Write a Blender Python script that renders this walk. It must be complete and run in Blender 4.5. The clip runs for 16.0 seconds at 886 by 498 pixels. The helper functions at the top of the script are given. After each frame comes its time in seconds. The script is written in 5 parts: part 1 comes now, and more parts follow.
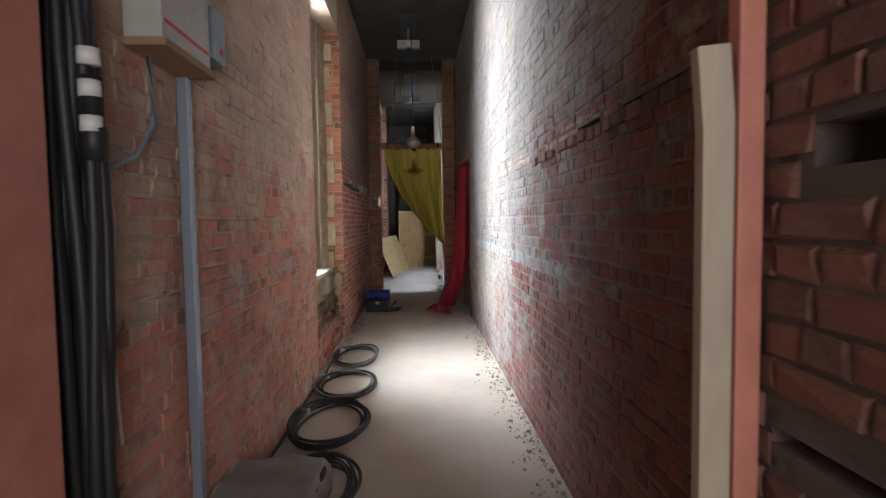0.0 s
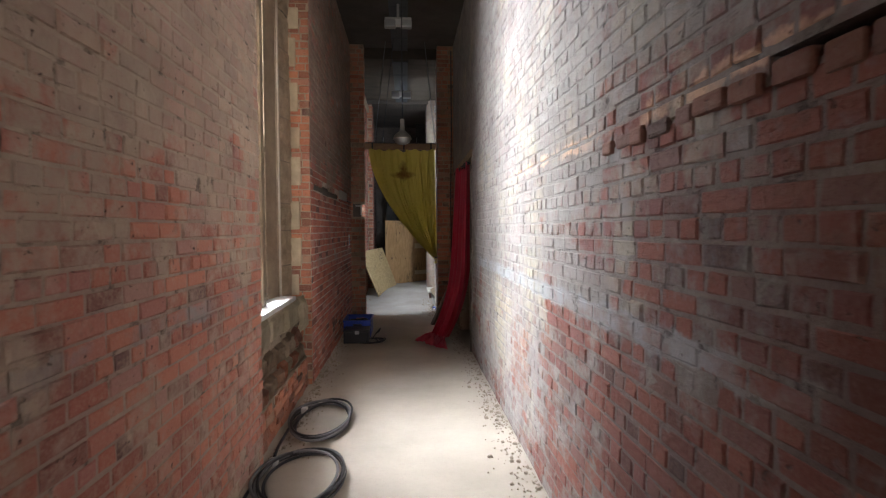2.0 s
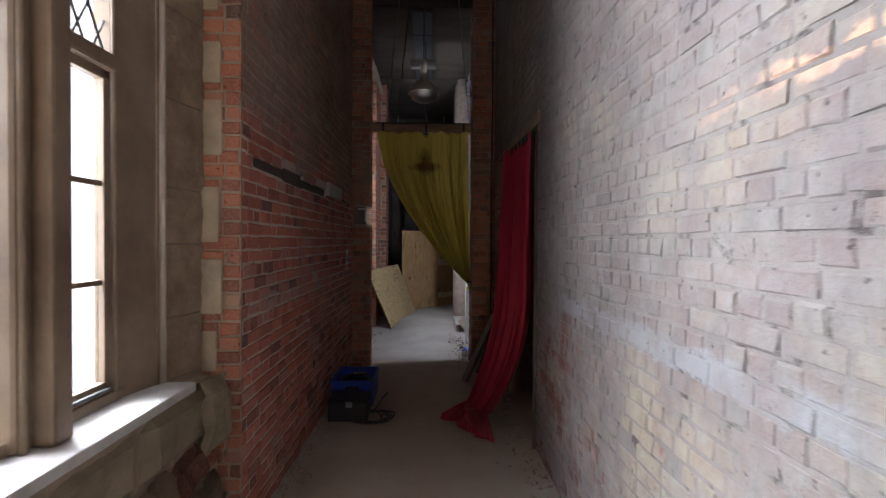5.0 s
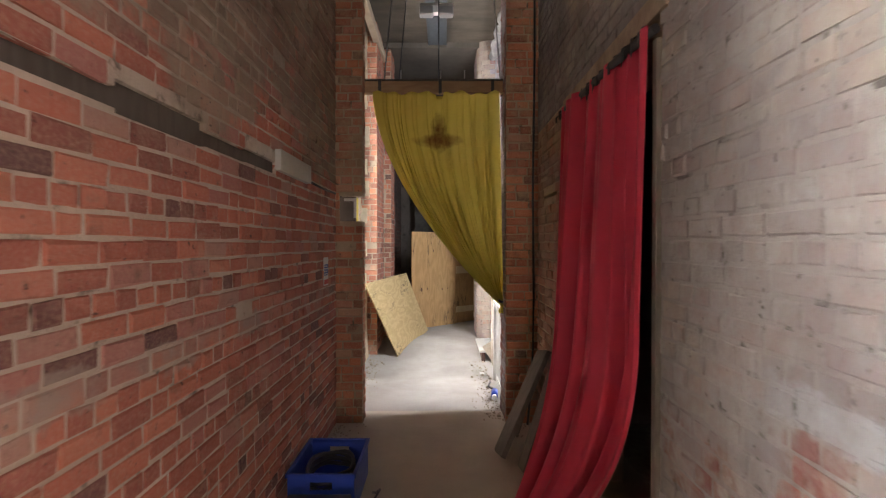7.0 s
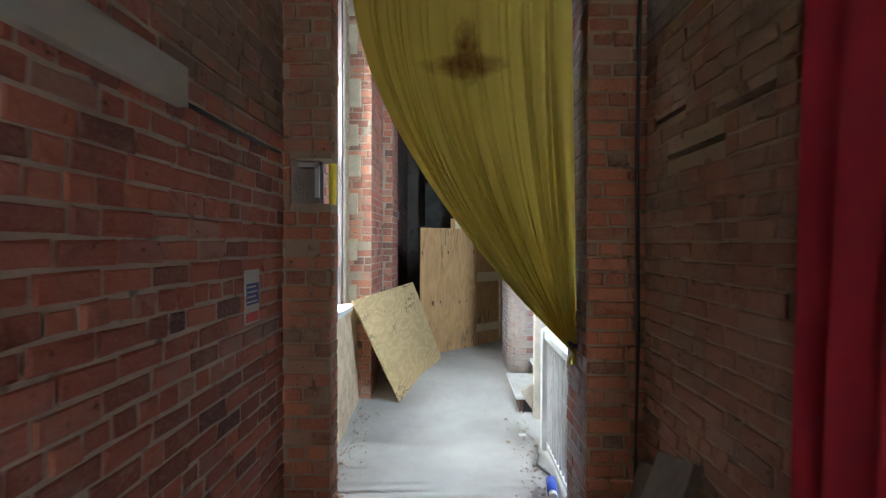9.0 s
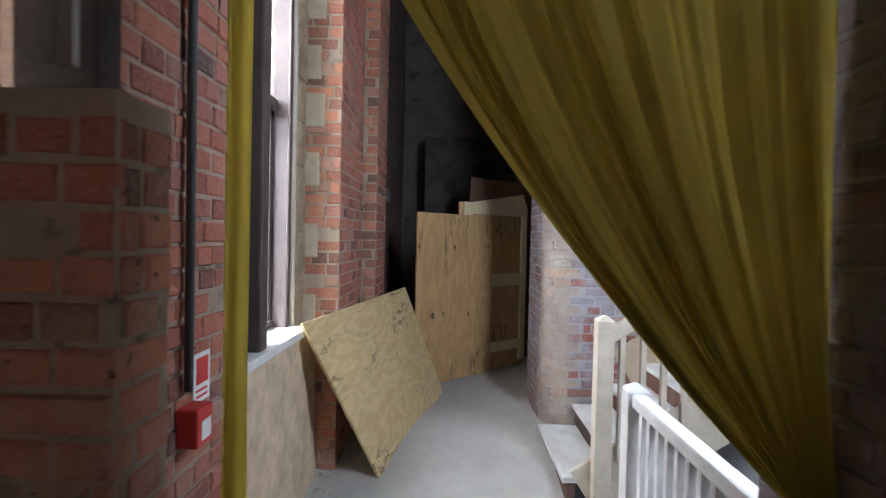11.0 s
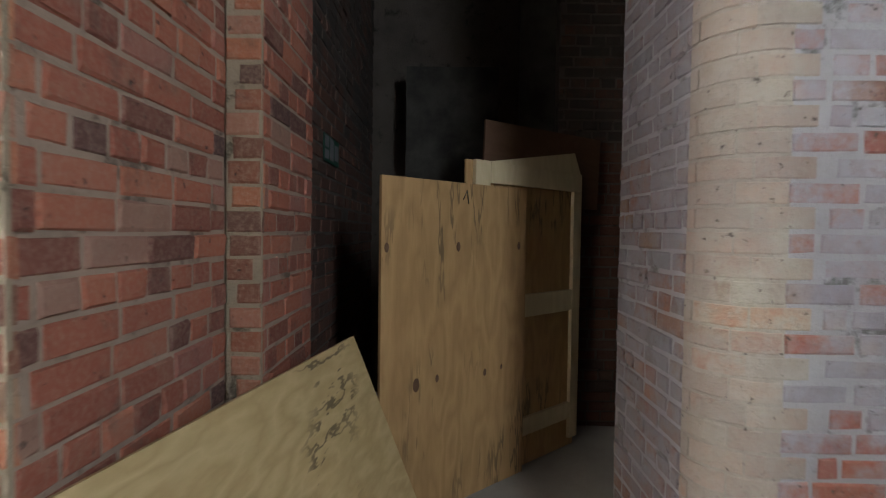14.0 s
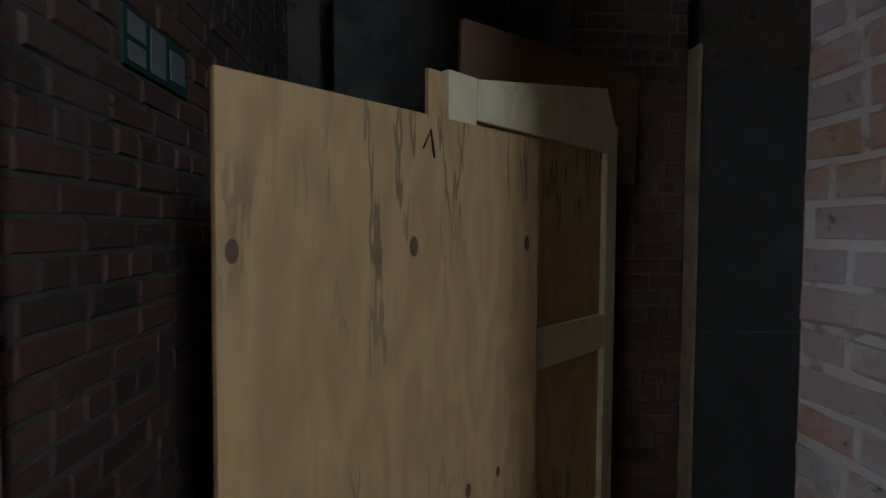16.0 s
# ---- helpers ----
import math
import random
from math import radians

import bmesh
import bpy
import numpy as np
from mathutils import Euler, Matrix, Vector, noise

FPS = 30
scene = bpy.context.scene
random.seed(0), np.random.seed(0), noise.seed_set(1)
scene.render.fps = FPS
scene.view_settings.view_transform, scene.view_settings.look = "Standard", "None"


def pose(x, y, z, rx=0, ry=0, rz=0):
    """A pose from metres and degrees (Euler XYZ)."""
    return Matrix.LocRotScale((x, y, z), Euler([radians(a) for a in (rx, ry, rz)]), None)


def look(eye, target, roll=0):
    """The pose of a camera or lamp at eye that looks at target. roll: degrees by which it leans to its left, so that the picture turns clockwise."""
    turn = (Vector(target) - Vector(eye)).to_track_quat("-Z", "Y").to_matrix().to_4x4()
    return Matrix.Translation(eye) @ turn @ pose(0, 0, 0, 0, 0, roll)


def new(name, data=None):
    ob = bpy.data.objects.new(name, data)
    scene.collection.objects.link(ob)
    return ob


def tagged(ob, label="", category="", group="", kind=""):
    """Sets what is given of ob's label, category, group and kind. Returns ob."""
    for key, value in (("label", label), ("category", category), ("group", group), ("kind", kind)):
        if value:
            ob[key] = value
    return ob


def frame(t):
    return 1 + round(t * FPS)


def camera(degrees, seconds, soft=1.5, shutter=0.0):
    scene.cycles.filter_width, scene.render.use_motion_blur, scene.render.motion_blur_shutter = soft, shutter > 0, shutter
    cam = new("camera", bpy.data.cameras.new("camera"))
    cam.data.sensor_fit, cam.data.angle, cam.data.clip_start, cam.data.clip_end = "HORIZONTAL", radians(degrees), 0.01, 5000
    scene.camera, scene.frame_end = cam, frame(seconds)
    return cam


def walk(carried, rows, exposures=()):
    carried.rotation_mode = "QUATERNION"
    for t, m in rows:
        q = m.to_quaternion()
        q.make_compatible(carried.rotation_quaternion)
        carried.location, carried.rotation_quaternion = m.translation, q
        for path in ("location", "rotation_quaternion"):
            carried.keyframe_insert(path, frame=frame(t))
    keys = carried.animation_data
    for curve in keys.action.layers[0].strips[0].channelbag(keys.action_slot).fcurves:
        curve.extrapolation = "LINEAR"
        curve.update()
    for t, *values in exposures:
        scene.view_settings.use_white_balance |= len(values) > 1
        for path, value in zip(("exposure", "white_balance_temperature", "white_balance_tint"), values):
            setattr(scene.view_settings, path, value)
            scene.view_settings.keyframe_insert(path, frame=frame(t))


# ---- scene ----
cam = camera(80.4, 16.0, 1.2, 0.4)
PATH = [
    (0, (0.172, 0.025, 1.614), (0.265, 2.02, 1.506), -0.8),
    (0.5, (0.162, 0.442, 1.615), (0.281, 2.435, 1.501), -0.3),
    (1, (0.165, 0.864, 1.628), (0.313, 2.856, 1.517), -0.1),
    (1.5, (0.174, 1.259, 1.675), (0.321, 3.251, 1.577), -0.2),
    (2, (0.163, 1.621, 1.685), (0.3, 3.615, 1.609), -0.2),
    (2.5, (0.17, 2.056, 1.67), (0.297, 4.051, 1.604), 0.1),
    (3, (0.23, 2.498, 1.707), (0.34, 4.494, 1.65), 0.0),
    (3.5, (0.203, 2.978, 1.701), (0.29, 4.975, 1.655), 0.3),
    (4, (0.172, 3.468, 1.691), (0.248, 5.466, 1.652), 0.5),
    (4.2, (0.168, 3.672, 1.702), (0.24, 5.671, 1.664), 0.5),
    (6.3, (0.146, 5.79, 1.695), (0.161, 7.79, 1.676), 0.0),
    (6.5, (0.157, 6.017, 1.701), (0.164, 8.017, 1.68), 0.0),
    (7, (0.151, 6.552, 1.707), (0.148, 8.552, 1.687), 0.0),
    (7.5, (0.091, 7.09, 1.681), (0.079, 9.09, 1.665), -0.0),
    (8, (0.074, 7.623, 1.685), (0.051, 9.623, 1.668), 0.1),
    (8.5, (0.077, 8.18, 1.707), (0.045, 10.18, 1.686), -0.1),
    (9, (0.036, 8.743, 1.711), (-0.005, 10.742, 1.689), 0.2),
    (9.2, (0.062, 8.965, 1.706), (0.002, 10.964, 1.679), 0.4),
    (11.3, (-0.077, 10.934, 1.675), (-0.117, 12.933, 1.628), 1.4),
    (11.5, (-0.092, 11.127, 1.664), (-0.134, 13.126, 1.63), 1.4),
    (12, (-0.104, 11.6, 1.654), (-0.144, 13.6, 1.613), 1.2),
    (12.5, (-0.114, 12.033, 1.65), (-0.153, 14.033, 1.61), 1.0),
    (13, (-0.133, 12.458, 1.672), (-0.165, 14.457, 1.627), 1.2),
    (13.5, (-0.105, 12.891, 1.673), (-0.121, 14.89, 1.615), 0.9),
    (14, (-0.099, 13.293, 1.657), (-0.115, 15.292, 1.592), 0.8),
    (14.5, (-0.082, 13.694, 1.656), (-0.086, 15.693, 1.585), 0.8),
    (15, (-0.037, 14.073, 1.662), (-0.025, 16.072, 1.585), 0.8),
    (15.5, (-0.049, 14.429, 1.644), (-0.003, 16.427, 1.565), 0.5),
    (16, (-0.054, 14.748, 1.625), (0.079, 16.742, 1.548), 0.4),
]

EXPOSURES = [(0.0, 0.85, 6400, 12), (1.5, 0.85, 6800, 13), (2.0, 0.7, 6700, 14), (3.0, 0.2, 6700, 17), (4.0, -0.15, 6500, 20), (5.7, 0.3, 6700, 20), (6.3, 1.1, 7100, 19), (7.0, 1.75, 7600, 19), (7.5, 1.95, 7500, 18),
             (8.5, 1.75, 6700, 10), (9.0, 1.55, 6200, 6), (11.3, 0.8, 6400, 15), (12.5, 0.0, 6500, 15), (13.5, 0.5, 6700, 13), (14.0, 0.45, 7300, 11), (14.5, 0.8, 8000, 9), (15.0, 0.65, 7400, 7), (15.5, 0.45, 6700, 5), (16.0, 0.2, 6300, 6)]
walk(cam, [(t, look(eye, target, roll)) for t, eye, target, roll in PATH], EXPOSURES)

# ---- light ----

world = bpy.data.worlds.new("world")
scene.world = world
world.use_nodes = True
sky = world.node_tree.nodes.new("ShaderNodeTexSky")
sky.sky_type, sky.sun_disc = "NISHITA", False
sky.sun_elevation, sky.sun_rotation = radians(38), radians(-95)
world.node_tree.links.new(sky.outputs[0], world.node_tree.nodes["Background"].inputs[0])
world.node_tree.nodes["Background"].inputs[1].default_value = 0.14


def area_lamp(name, eye, target, sx, sy, watts, color=(1, 1, 1)):
    data = bpy.data.lights.new(name, "AREA")
    data.shape, data.size, data.size_y, data.energy, data.color = "RECTANGLE", sx, sy, watts, color
    ob = new(name, data)
    ob.matrix_world = look(eye, target)
    return ob


# daylight outside the two windows and at the head of the stairwell, and an added fill behind the start
area_lamp("window_daylight", (-3.0, 6.9, 3.3), (0.9, 5.9, 1.7), 3.4, 3.0, 1750, (0.86, 0.94, 1.0))
area_lamp("window_daylight", (-2.2, 13.2, 2.7), (0.6, 14.2, 1.0), 2.4, 2.6, 440, (0.88, 0.95, 1.0))
area_lamp("stair_daylight", (1.5, 11.97, 2.8), (0.1, 15.6, 1.0), 0.5, 1.4, 56, (0.72, 0.86, 1.0))
beam_data = bpy.data.lights.new("stair_window_sun", "SPOT")
beam_data.energy, beam_data.spot_size, beam_data.spot_blend, beam_data.shadow_soft_size, beam_data.color = 600, radians(24), 0.4, 0.03, (0.86, 0.93, 1.0)
new("stair_window_sun", beam_data).matrix_world = look((4.55, 12.75, 2.3), (0.15, 12.35, 0.0))
# Added fill lamp that brightens the left wall; no opening is built there.
area_lamp("side_daylight", (0.5, -1.7, 1.9), (-0.6, 2.4, 1.4), 1.0, 1.8, 28, (1.0, 0.96, 0.93))


# ---- materials ----
def mat_new(name, rough=0.85, metal=0.0):
    m = bpy.data.materials.new(name)
    m.use_nodes = True
    nt = m.node_tree
    b = nt.nodes["Principled BSDF"]
    b.inputs["Roughness"].default_value = rough
    b.inputs["Metallic"].default_value = metal
    return m, nt, b


def nd(nt, kind, **kw):
    n = nt.nodes.new(kind)
    for k, v in kw.items():
        if k in n.inputs:
            n.inputs[k].default_value = v
    return n


def math_node(nt, op, a, b=None, clamp=False):
    n = nt.nodes.new("ShaderNodeMath")
    n.operation, n.use_clamp = op, clamp
    for i, v in enumerate((a, b)):
        if v is None:
            continue
        if isinstance(v, (int, float)):
            n.inputs[i].default_value = v
        else:
            nt.links.new(v, n.inputs[i])
    return n.outputs[0]


def noise_out(nt, scale, detail=4.0, rough=0.6, vec=None, stretch=None):
    if vec is None:
        vec = nt.nodes.new("ShaderNodeNewGeometry").outputs["Position"]
    if stretch:
        mp = nt.nodes.new("ShaderNodeMapping")
        mp.inputs["Scale"].default_value = stretch
        nt.links.new(vec, mp.inputs[0])
        vec = mp.outputs[0]
    n = nd(nt, "ShaderNodeTexNoise", Scale=scale, Detail=detail, Roughness=rough)
    nt.links.new(vec, n.inputs["Vector"])
    return n.outputs["Fac"]


def ramp(nt, fac, stops):
    n = nt.nodes.new("ShaderNodeValToRGB")
    e = n.color_ramp.elements
    while len(e) < len(stops):
        e.new(0.5)
    for el, (p, c) in zip(e, stops):
        el.position, el.color = p, (*c, 1)
    nt.links.new(fac, n.inputs[0])
    return n.outputs[0]


def mix(nt, fac, a, b):
    n = nt.nodes.new("ShaderNodeMix")
    n.data_type = "RGBA"
    for sock, v in ((n.inputs[0], fac), (n.inputs[6], a), (n.inputs[7], b)):
        if isinstance(v, (int, float)):
            sock.default_value = v
        elif isinstance(v, tuple):
            sock.default_value = (*v, 1)
        else:
            nt.links.new(v, sock)
    return n.outputs[2]


def bump(nt, bsdf, height, strength=0.4, dist=0.004):
    n = nd(nt, "ShaderNodeBump", Strength=strength, Distance=dist)
    nt.links.new(height, n.inputs["Height"])
    nt.links.new(n.outputs[0], bsdf.inputs["Normal"])


def limewash(nt, pos, rnd, amount, paint, wear, z_mid, z_soft, low, high, y_mid, y_soft, y_gain):
    """How much old limewash is left on the wall at a place, and its colour."""
    sep = nt.nodes.new("ShaderNodeSeparateXYZ")
    nt.links.new(pos, sep.inputs[0])
    wave = math_node(nt, "MULTIPLY", math_node(nt, "SUBTRACT", noise_out(nt, 0.8, 3, 0.5, pos), 0.5), 1.4)
    up = math_node(nt, "MULTIPLY", math_node(nt, "ADD", math_node(nt, "SUBTRACT", sep.outputs["Z"], z_mid), wave), 1 / z_soft)
    up = math_node(nt, "ADD", math_node(nt, "MULTIPLY", up, 0.5), 0.5, True)
    cover = math_node(nt, "ADD", math_node(nt, "MULTIPLY", up, high - low), low + amount)
    if y_mid is not None:
        far = math_node(nt, "ADD", math_node(nt, "MULTIPLY", math_node(nt, "SUBTRACT", math_node(nt, "ADD", sep.outputs["Y"], wave), y_mid), 0.5 / y_soft), 0.5, True)
        cover = math_node(nt, "ADD", cover, math_node(nt, "MULTIPLY", far, y_gain))
    patch = math_node(nt, "ADD", math_node(nt, "MULTIPLY", math_node(nt, "SUBTRACT", noise_out(nt, 2.2, 7, 0.68, pos), 0.5), 1.9), 0.45)
    tear = math_node(nt, "ADD", patch, math_node(nt, "MULTIPLY", noise_out(nt, 30, 4, 0.7, pos), 0.35))
    if rnd is not None:
        tear = math_node(nt, "ADD", tear, math_node(nt, "MULTIPLY", rnd, wear))
    else:
        tear = math_node(nt, "ADD", tear, wear * 0.4)
    fac = math_node(nt, "MULTIPLY", math_node(nt, "SUBTRACT", math_node(nt, "ADD", cover, 0.42), tear), 3.6, True)
    tone = noise_out(nt, 2.1, 6, 0.65, pos)
    pc = mix(nt, math_node(nt, "MULTIPLY", math_node(nt, "SUBTRACT", tone, 0.38, True), 3.0, True), tuple(c * k for c, k in zip(paint, (0.68, 0.67, 0.68))), paint)
    if rnd is not None:
        pc = mix(nt, math_node(nt, "MULTIPLY", math_node(nt, "FRACT", math_node(nt, "MULTIPLY", rnd, 7.3)), 0.45), pc, tuple(c * k for c, k in zip(paint, (0.52, 0.48, 0.54))))
    thin = math_node(nt, "ADD", math_node(nt, "MULTIPLY", noise_out(nt, 11, 5, 0.7, pos), 0.9), 0.38, True)
    return math_node(nt, "MULTIPLY", fac, thin), pc, sep.outputs["Z"], sep.outputs["Y"]


def cement_band(nt, pos, z, y, base, band):
    """A run of grey or peach mortar smeared along the courses between two heights."""
    z0, z1, y0, y1, tint, keep = band
    edge = math_node(nt, "MULTIPLY", math_node(nt, "SUBTRACT", noise_out(nt, 5, 5, 0.7, pos), 0.5), 0.16)
    zz = math_node(nt, "ADD", z, edge)
    a = math_node(nt, "MULTIPLY", math_node(nt, "SUBTRACT", zz, z0), 60.0, True)
    b = math_node(nt, "MULTIPLY", math_node(nt, "SUBTRACT", z1, zz), 60.0, True)
    c = math_node(nt, "MULTIPLY", math_node(nt, "SUBTRACT", y, y0), 3.0, True)
    d = math_node(nt, "MULTIPLY", math_node(nt, "SUBTRACT", y1, y), 3.0, True)
    f = math_node(nt, "MULTIPLY", math_node(nt, "MULTIPLY", a, b), math_node(nt, "MULTIPLY", c, d))
    g = math_node(nt, "MULTIPLY", math_node(nt, "SUBTRACT", noise_out(nt, 3.0, 5, 0.6, pos), 0.62 - 0.3 * keep), 5.0, True)
    return mix(nt, math_node(nt, "MULTIPLY", math_node(nt, "MULTIPLY", f, g), 0.85), base, tint)


def brick_material(name, paint, amount, z_mid, z_soft, low, high, dull=0.0, y_mid=None, y_soft=1.0, y_gain=0.0, bands=(), wear=0.3, base_gain=1.0, smeared=0.75, second=None, hue=(1, 1, 1)):
    """Fired brick, each of its own tint, under worn limewash."""
    m, nt, b = mat_new(name, 0.9)
    geo = nt.nodes.new("ShaderNodeNewGeometry")
    info = nt.nodes.new("ShaderNodeObjectInfo")
    rnd = math_node(nt, "FRACT", math_node(nt, "ADD", geo.outputs["Random Per Island"], info.outputs["Random"]))
    pos = geo.outputs["Position"]
    base = ramp(nt, rnd, [(p, tuple(v * base_gain * h for v, h in zip(c, hue))) for p, c in ((0.0, (0.10, 0.065, 0.06)), (0.05, (0.21, 0.095, 0.07)), (0.3, (0.34, 0.125, 0.08)), (0.55, (0.42, 0.165, 0.10)),
                          (0.75, (0.47, 0.205, 0.12)), (0.9, (0.37, 0.17, 0.13)), (1.0, (0.36, 0.25, 0.18)))])
    grain = noise_out(nt, 75, 5, 0.7, pos)
    blot = noise_out(nt, 8, 5, 0.65, pos)
    base = mix(nt, math_node(nt, "MULTIPLY", math_node(nt, "SUBTRACT", grain, 0.45, True), 1.6, True), base, tuple(v * base_gain for v in (0.54, 0.36, 0.27)))
    base = mix(nt, math_node(nt, "MULTIPLY", math_node(nt, "SUBTRACT", blot, 0.57, True), 3.6, True), base, tuple(v * base_gain for v in (0.13, 0.08, 0.065)))
    if dull:
        base = mix(nt, dull, base, tuple(v * base_gain for v in (0.27, 0.205, 0.16)))
    smear = math_node(nt, "MULTIPLY", math_node(nt, "SUBTRACT", math_node(nt, "ADD", math_node(nt, "MULTIPLY", noise_out(nt, 7, 6, 0.7, pos), 0.7), math_node(nt, "MULTIPLY", noise_out(nt, 1.7, 3, 0.5, pos), 0.4)), 0.58), 5.0, True)
    base = mix(nt, math_node(nt, "MULTIPLY", smear, smeared), base, tuple(v * base_gain for v in (0.46, 0.36, 0.28)))
    fac, pc, z, y = limewash(nt, pos, rnd, amount, paint, wear, z_mid, z_soft, low, high, y_mid, y_soft, y_gain)
    if second:
        pc = mix(nt, math_node(nt, "MULTIPLY", math_node(nt, "SUBTRACT", noise_out(nt, 1.3, 4, 0.6, pos), 0.52, True), 6.0, True), pc, second)
    c = mix(nt, fac, base, pc)
    for band in bands:
        c = cement_band(nt, pos, z, y, c, band)
    pits = noise_out(nt, 33, 3, 0.55, pos)
    deep = math_node(nt, "MULTIPLY", math_node(nt, "SUBTRACT", pits, 0.66), 14.0, True)
    c = mix(nt, math_node(nt, "MULTIPLY", deep, 0.8), c, (0.06, 0.045, 0.04))
    nt.links.new(c, b.inputs["Base Color"])
    relief = math_node(nt, "ADD", math_node(nt, "MULTIPLY", grain, 0.5), noise_out(nt, 22, 5, 0.65, pos))
    bump(nt, b, math_node(nt, "SUBTRACT", relief, math_node(nt, "MULTIPLY", deep, 0.8)), 0.9, 0.01)
    return m


def mortar_material(name, color, dirt, paint=None, amount=0.0, z_mid=0.0, z_soft=1.0, low=0.0, high=0.0, y_mid=None, y_soft=1.0, y_gain=0.0, bands=()):
    m, nt, b = mat_new(name, 0.95)
    pos = nt.nodes.new("ShaderNodeNewGeometry").outputs["Position"]
    a = noise_out(nt, 3.0, 5, 0.6, pos)
    g = noise_out(nt, 60, 5, 0.7, pos)
    c = mix(nt, math_node(nt, "MULTIPLY", math_node(nt, "SUBTRACT", a, 0.4, True), 3.0, True), color, dirt)
    c = mix(nt, math_node(nt, "MULTIPLY", math_node(nt, "SUBTRACT", g, 0.5, True), 1.5, True), c, tuple(v * 0.55 for v in color))
    if paint:
        fac, pc, z, y = limewash(nt, pos, None, amount, paint, 0.34, z_mid, z_soft, low, high, y_mid, y_soft, y_gain)
        c = mix(nt, math_node(nt, "MULTIPLY", fac, 0.85), c, pc)
        for band in bands:
            c = cement_band(nt, pos, z, y, c, band)
    lost = math_node(nt, "MULTIPLY", math_node(nt, "SUBTRACT", noise_out(nt, 6.5, 6, 0.7, pos), 0.57), 12.0, True)
    c = mix(nt, math_node(nt, "MULTIPLY", lost, 0.75), c, tuple(v * 0.22 for v in color))
    nt.links.new(c, b.inputs["Base Color"])
    bump(nt, b, math_node(nt, "SUBTRACT", g, lost), 0.9, 0.012)
    return m


def rough_material(name, c1, c2, scale=2.0, grain=50, rough=0.9, strength=0.5, stretch=None, dist=0.006):
    """Two tones that drift into one another, with fine grain: plaster, stone, screed, cloth, worn paint."""
    m, nt, b = mat_new(name, rough)
    a = noise_out(nt, scale, 6, 0.62, None, stretch)
    g = noise_out(nt, grain, 5, 0.7, None, stretch)
    c = mix(nt, math_node(nt, "MULTIPLY", math_node(nt, "SUBTRACT", a, 0.35, True), 3.2, True), c1, c2)
    c = mix(nt, math_node(nt, "MULTIPLY", math_node(nt, "SUBTRACT", g, 0.52, True), 1.2, True), c, tuple(v * 0.6 for v in c1))
    nt.links.new(c, b.inputs["Base Color"])
    bump(nt, b, math_node(nt, "ADD", a, math_node(nt, "MULTIPLY", g, 0.5)), strength, dist)
    return m


def plain_material(name, color, rough=0.5, metal=0.0, wear=0.25, scale=14):
    m, nt, b = mat_new(name, rough, metal)
    g = noise_out(nt, scale, 5, 0.65)
    c = mix(nt, math_node(nt, "MULTIPLY", math_node(nt, "SUBTRACT", g, 0.48, True), 2.0 * wear * 2, True), color, tuple(v * 0.55 + 0.02 for v in color))
    nt.links.new(c, b.inputs["Base Color"])
    r = math_node(nt, "ADD", math_node(nt, "MULTIPLY", g, 0.25), rough - 0.12, True)
    nt.links.new(r, b.inputs["Roughness"])
    return m


def wood_material(name, c1, c2, knots=0.0, axis=2, scale=1.0, rough=0.7):
    """Long grain along one axis; peeled veneer shows its growth rings as loops and a few dark knots."""
    m, nt, b = mat_new(name, rough)
    tex = nt.nodes.new("ShaderNodeTexCoord").outputs["Object"]
    st = [5.0, 5.0, 5.0]
    st[axis] = 1.3
    big = noise_out(nt, 0.9 * scale, 4, 0.5, tex, tuple(st))
    rings = math_node(nt, "FRACT", math_node(nt, "MULTIPLY", big, 9.0))
    rings = math_node(nt, "ABSOLUTE", math_node(nt, "SUBTRACT", rings, 0.5))
    fine = noise_out(nt, 12 * scale, 5, 0.7, tex, tuple(v if i != axis else 0.35 for i, v in enumerate(st)))
    f = math_node(nt, "ADD", math_node(nt, "MULTIPLY", rings, 0.9), math_node(nt, "MULTIPLY", fine, 0.55))
    c = mix(nt, f, c1, c2)
    stain = noise_out(nt, 2.2 * scale, 4, 0.6, tex)
    c = mix(nt, math_node(nt, "MULTIPLY", math_node(nt, "SUBTRACT", stain, 0.5, True), 1.5, True), c, tuple(v * 0.7 for v in c1))
    if knots:
        line = math_node(nt, "ABSOLUTE", math_node(nt, "SUBTRACT", noise_out(nt, 4.0, 5, 0.7, tex, tuple(1.0 if i != axis else 0.12 for i in range(3))), 0.5))
        gate = math_node(nt, "MULTIPLY", math_node(nt, "SUBTRACT", noise_out(nt, 1.6, 2, 0.5, tex), 0.5), 8.0, True)
        crack = math_node(nt, "MULTIPLY", math_node(nt, "MULTIPLY", math_node(nt, "SUBTRACT", 0.02, line), 80.0, True), gate)
        c = mix(nt, math_node(nt, "MULTIPLY", crack, knots), c, (0.10, 0.07, 0.04))
    nt.links.new(c, b.inputs["Base Color"])
    bump(nt, b, fine, 0.25, 0.002)
    return m


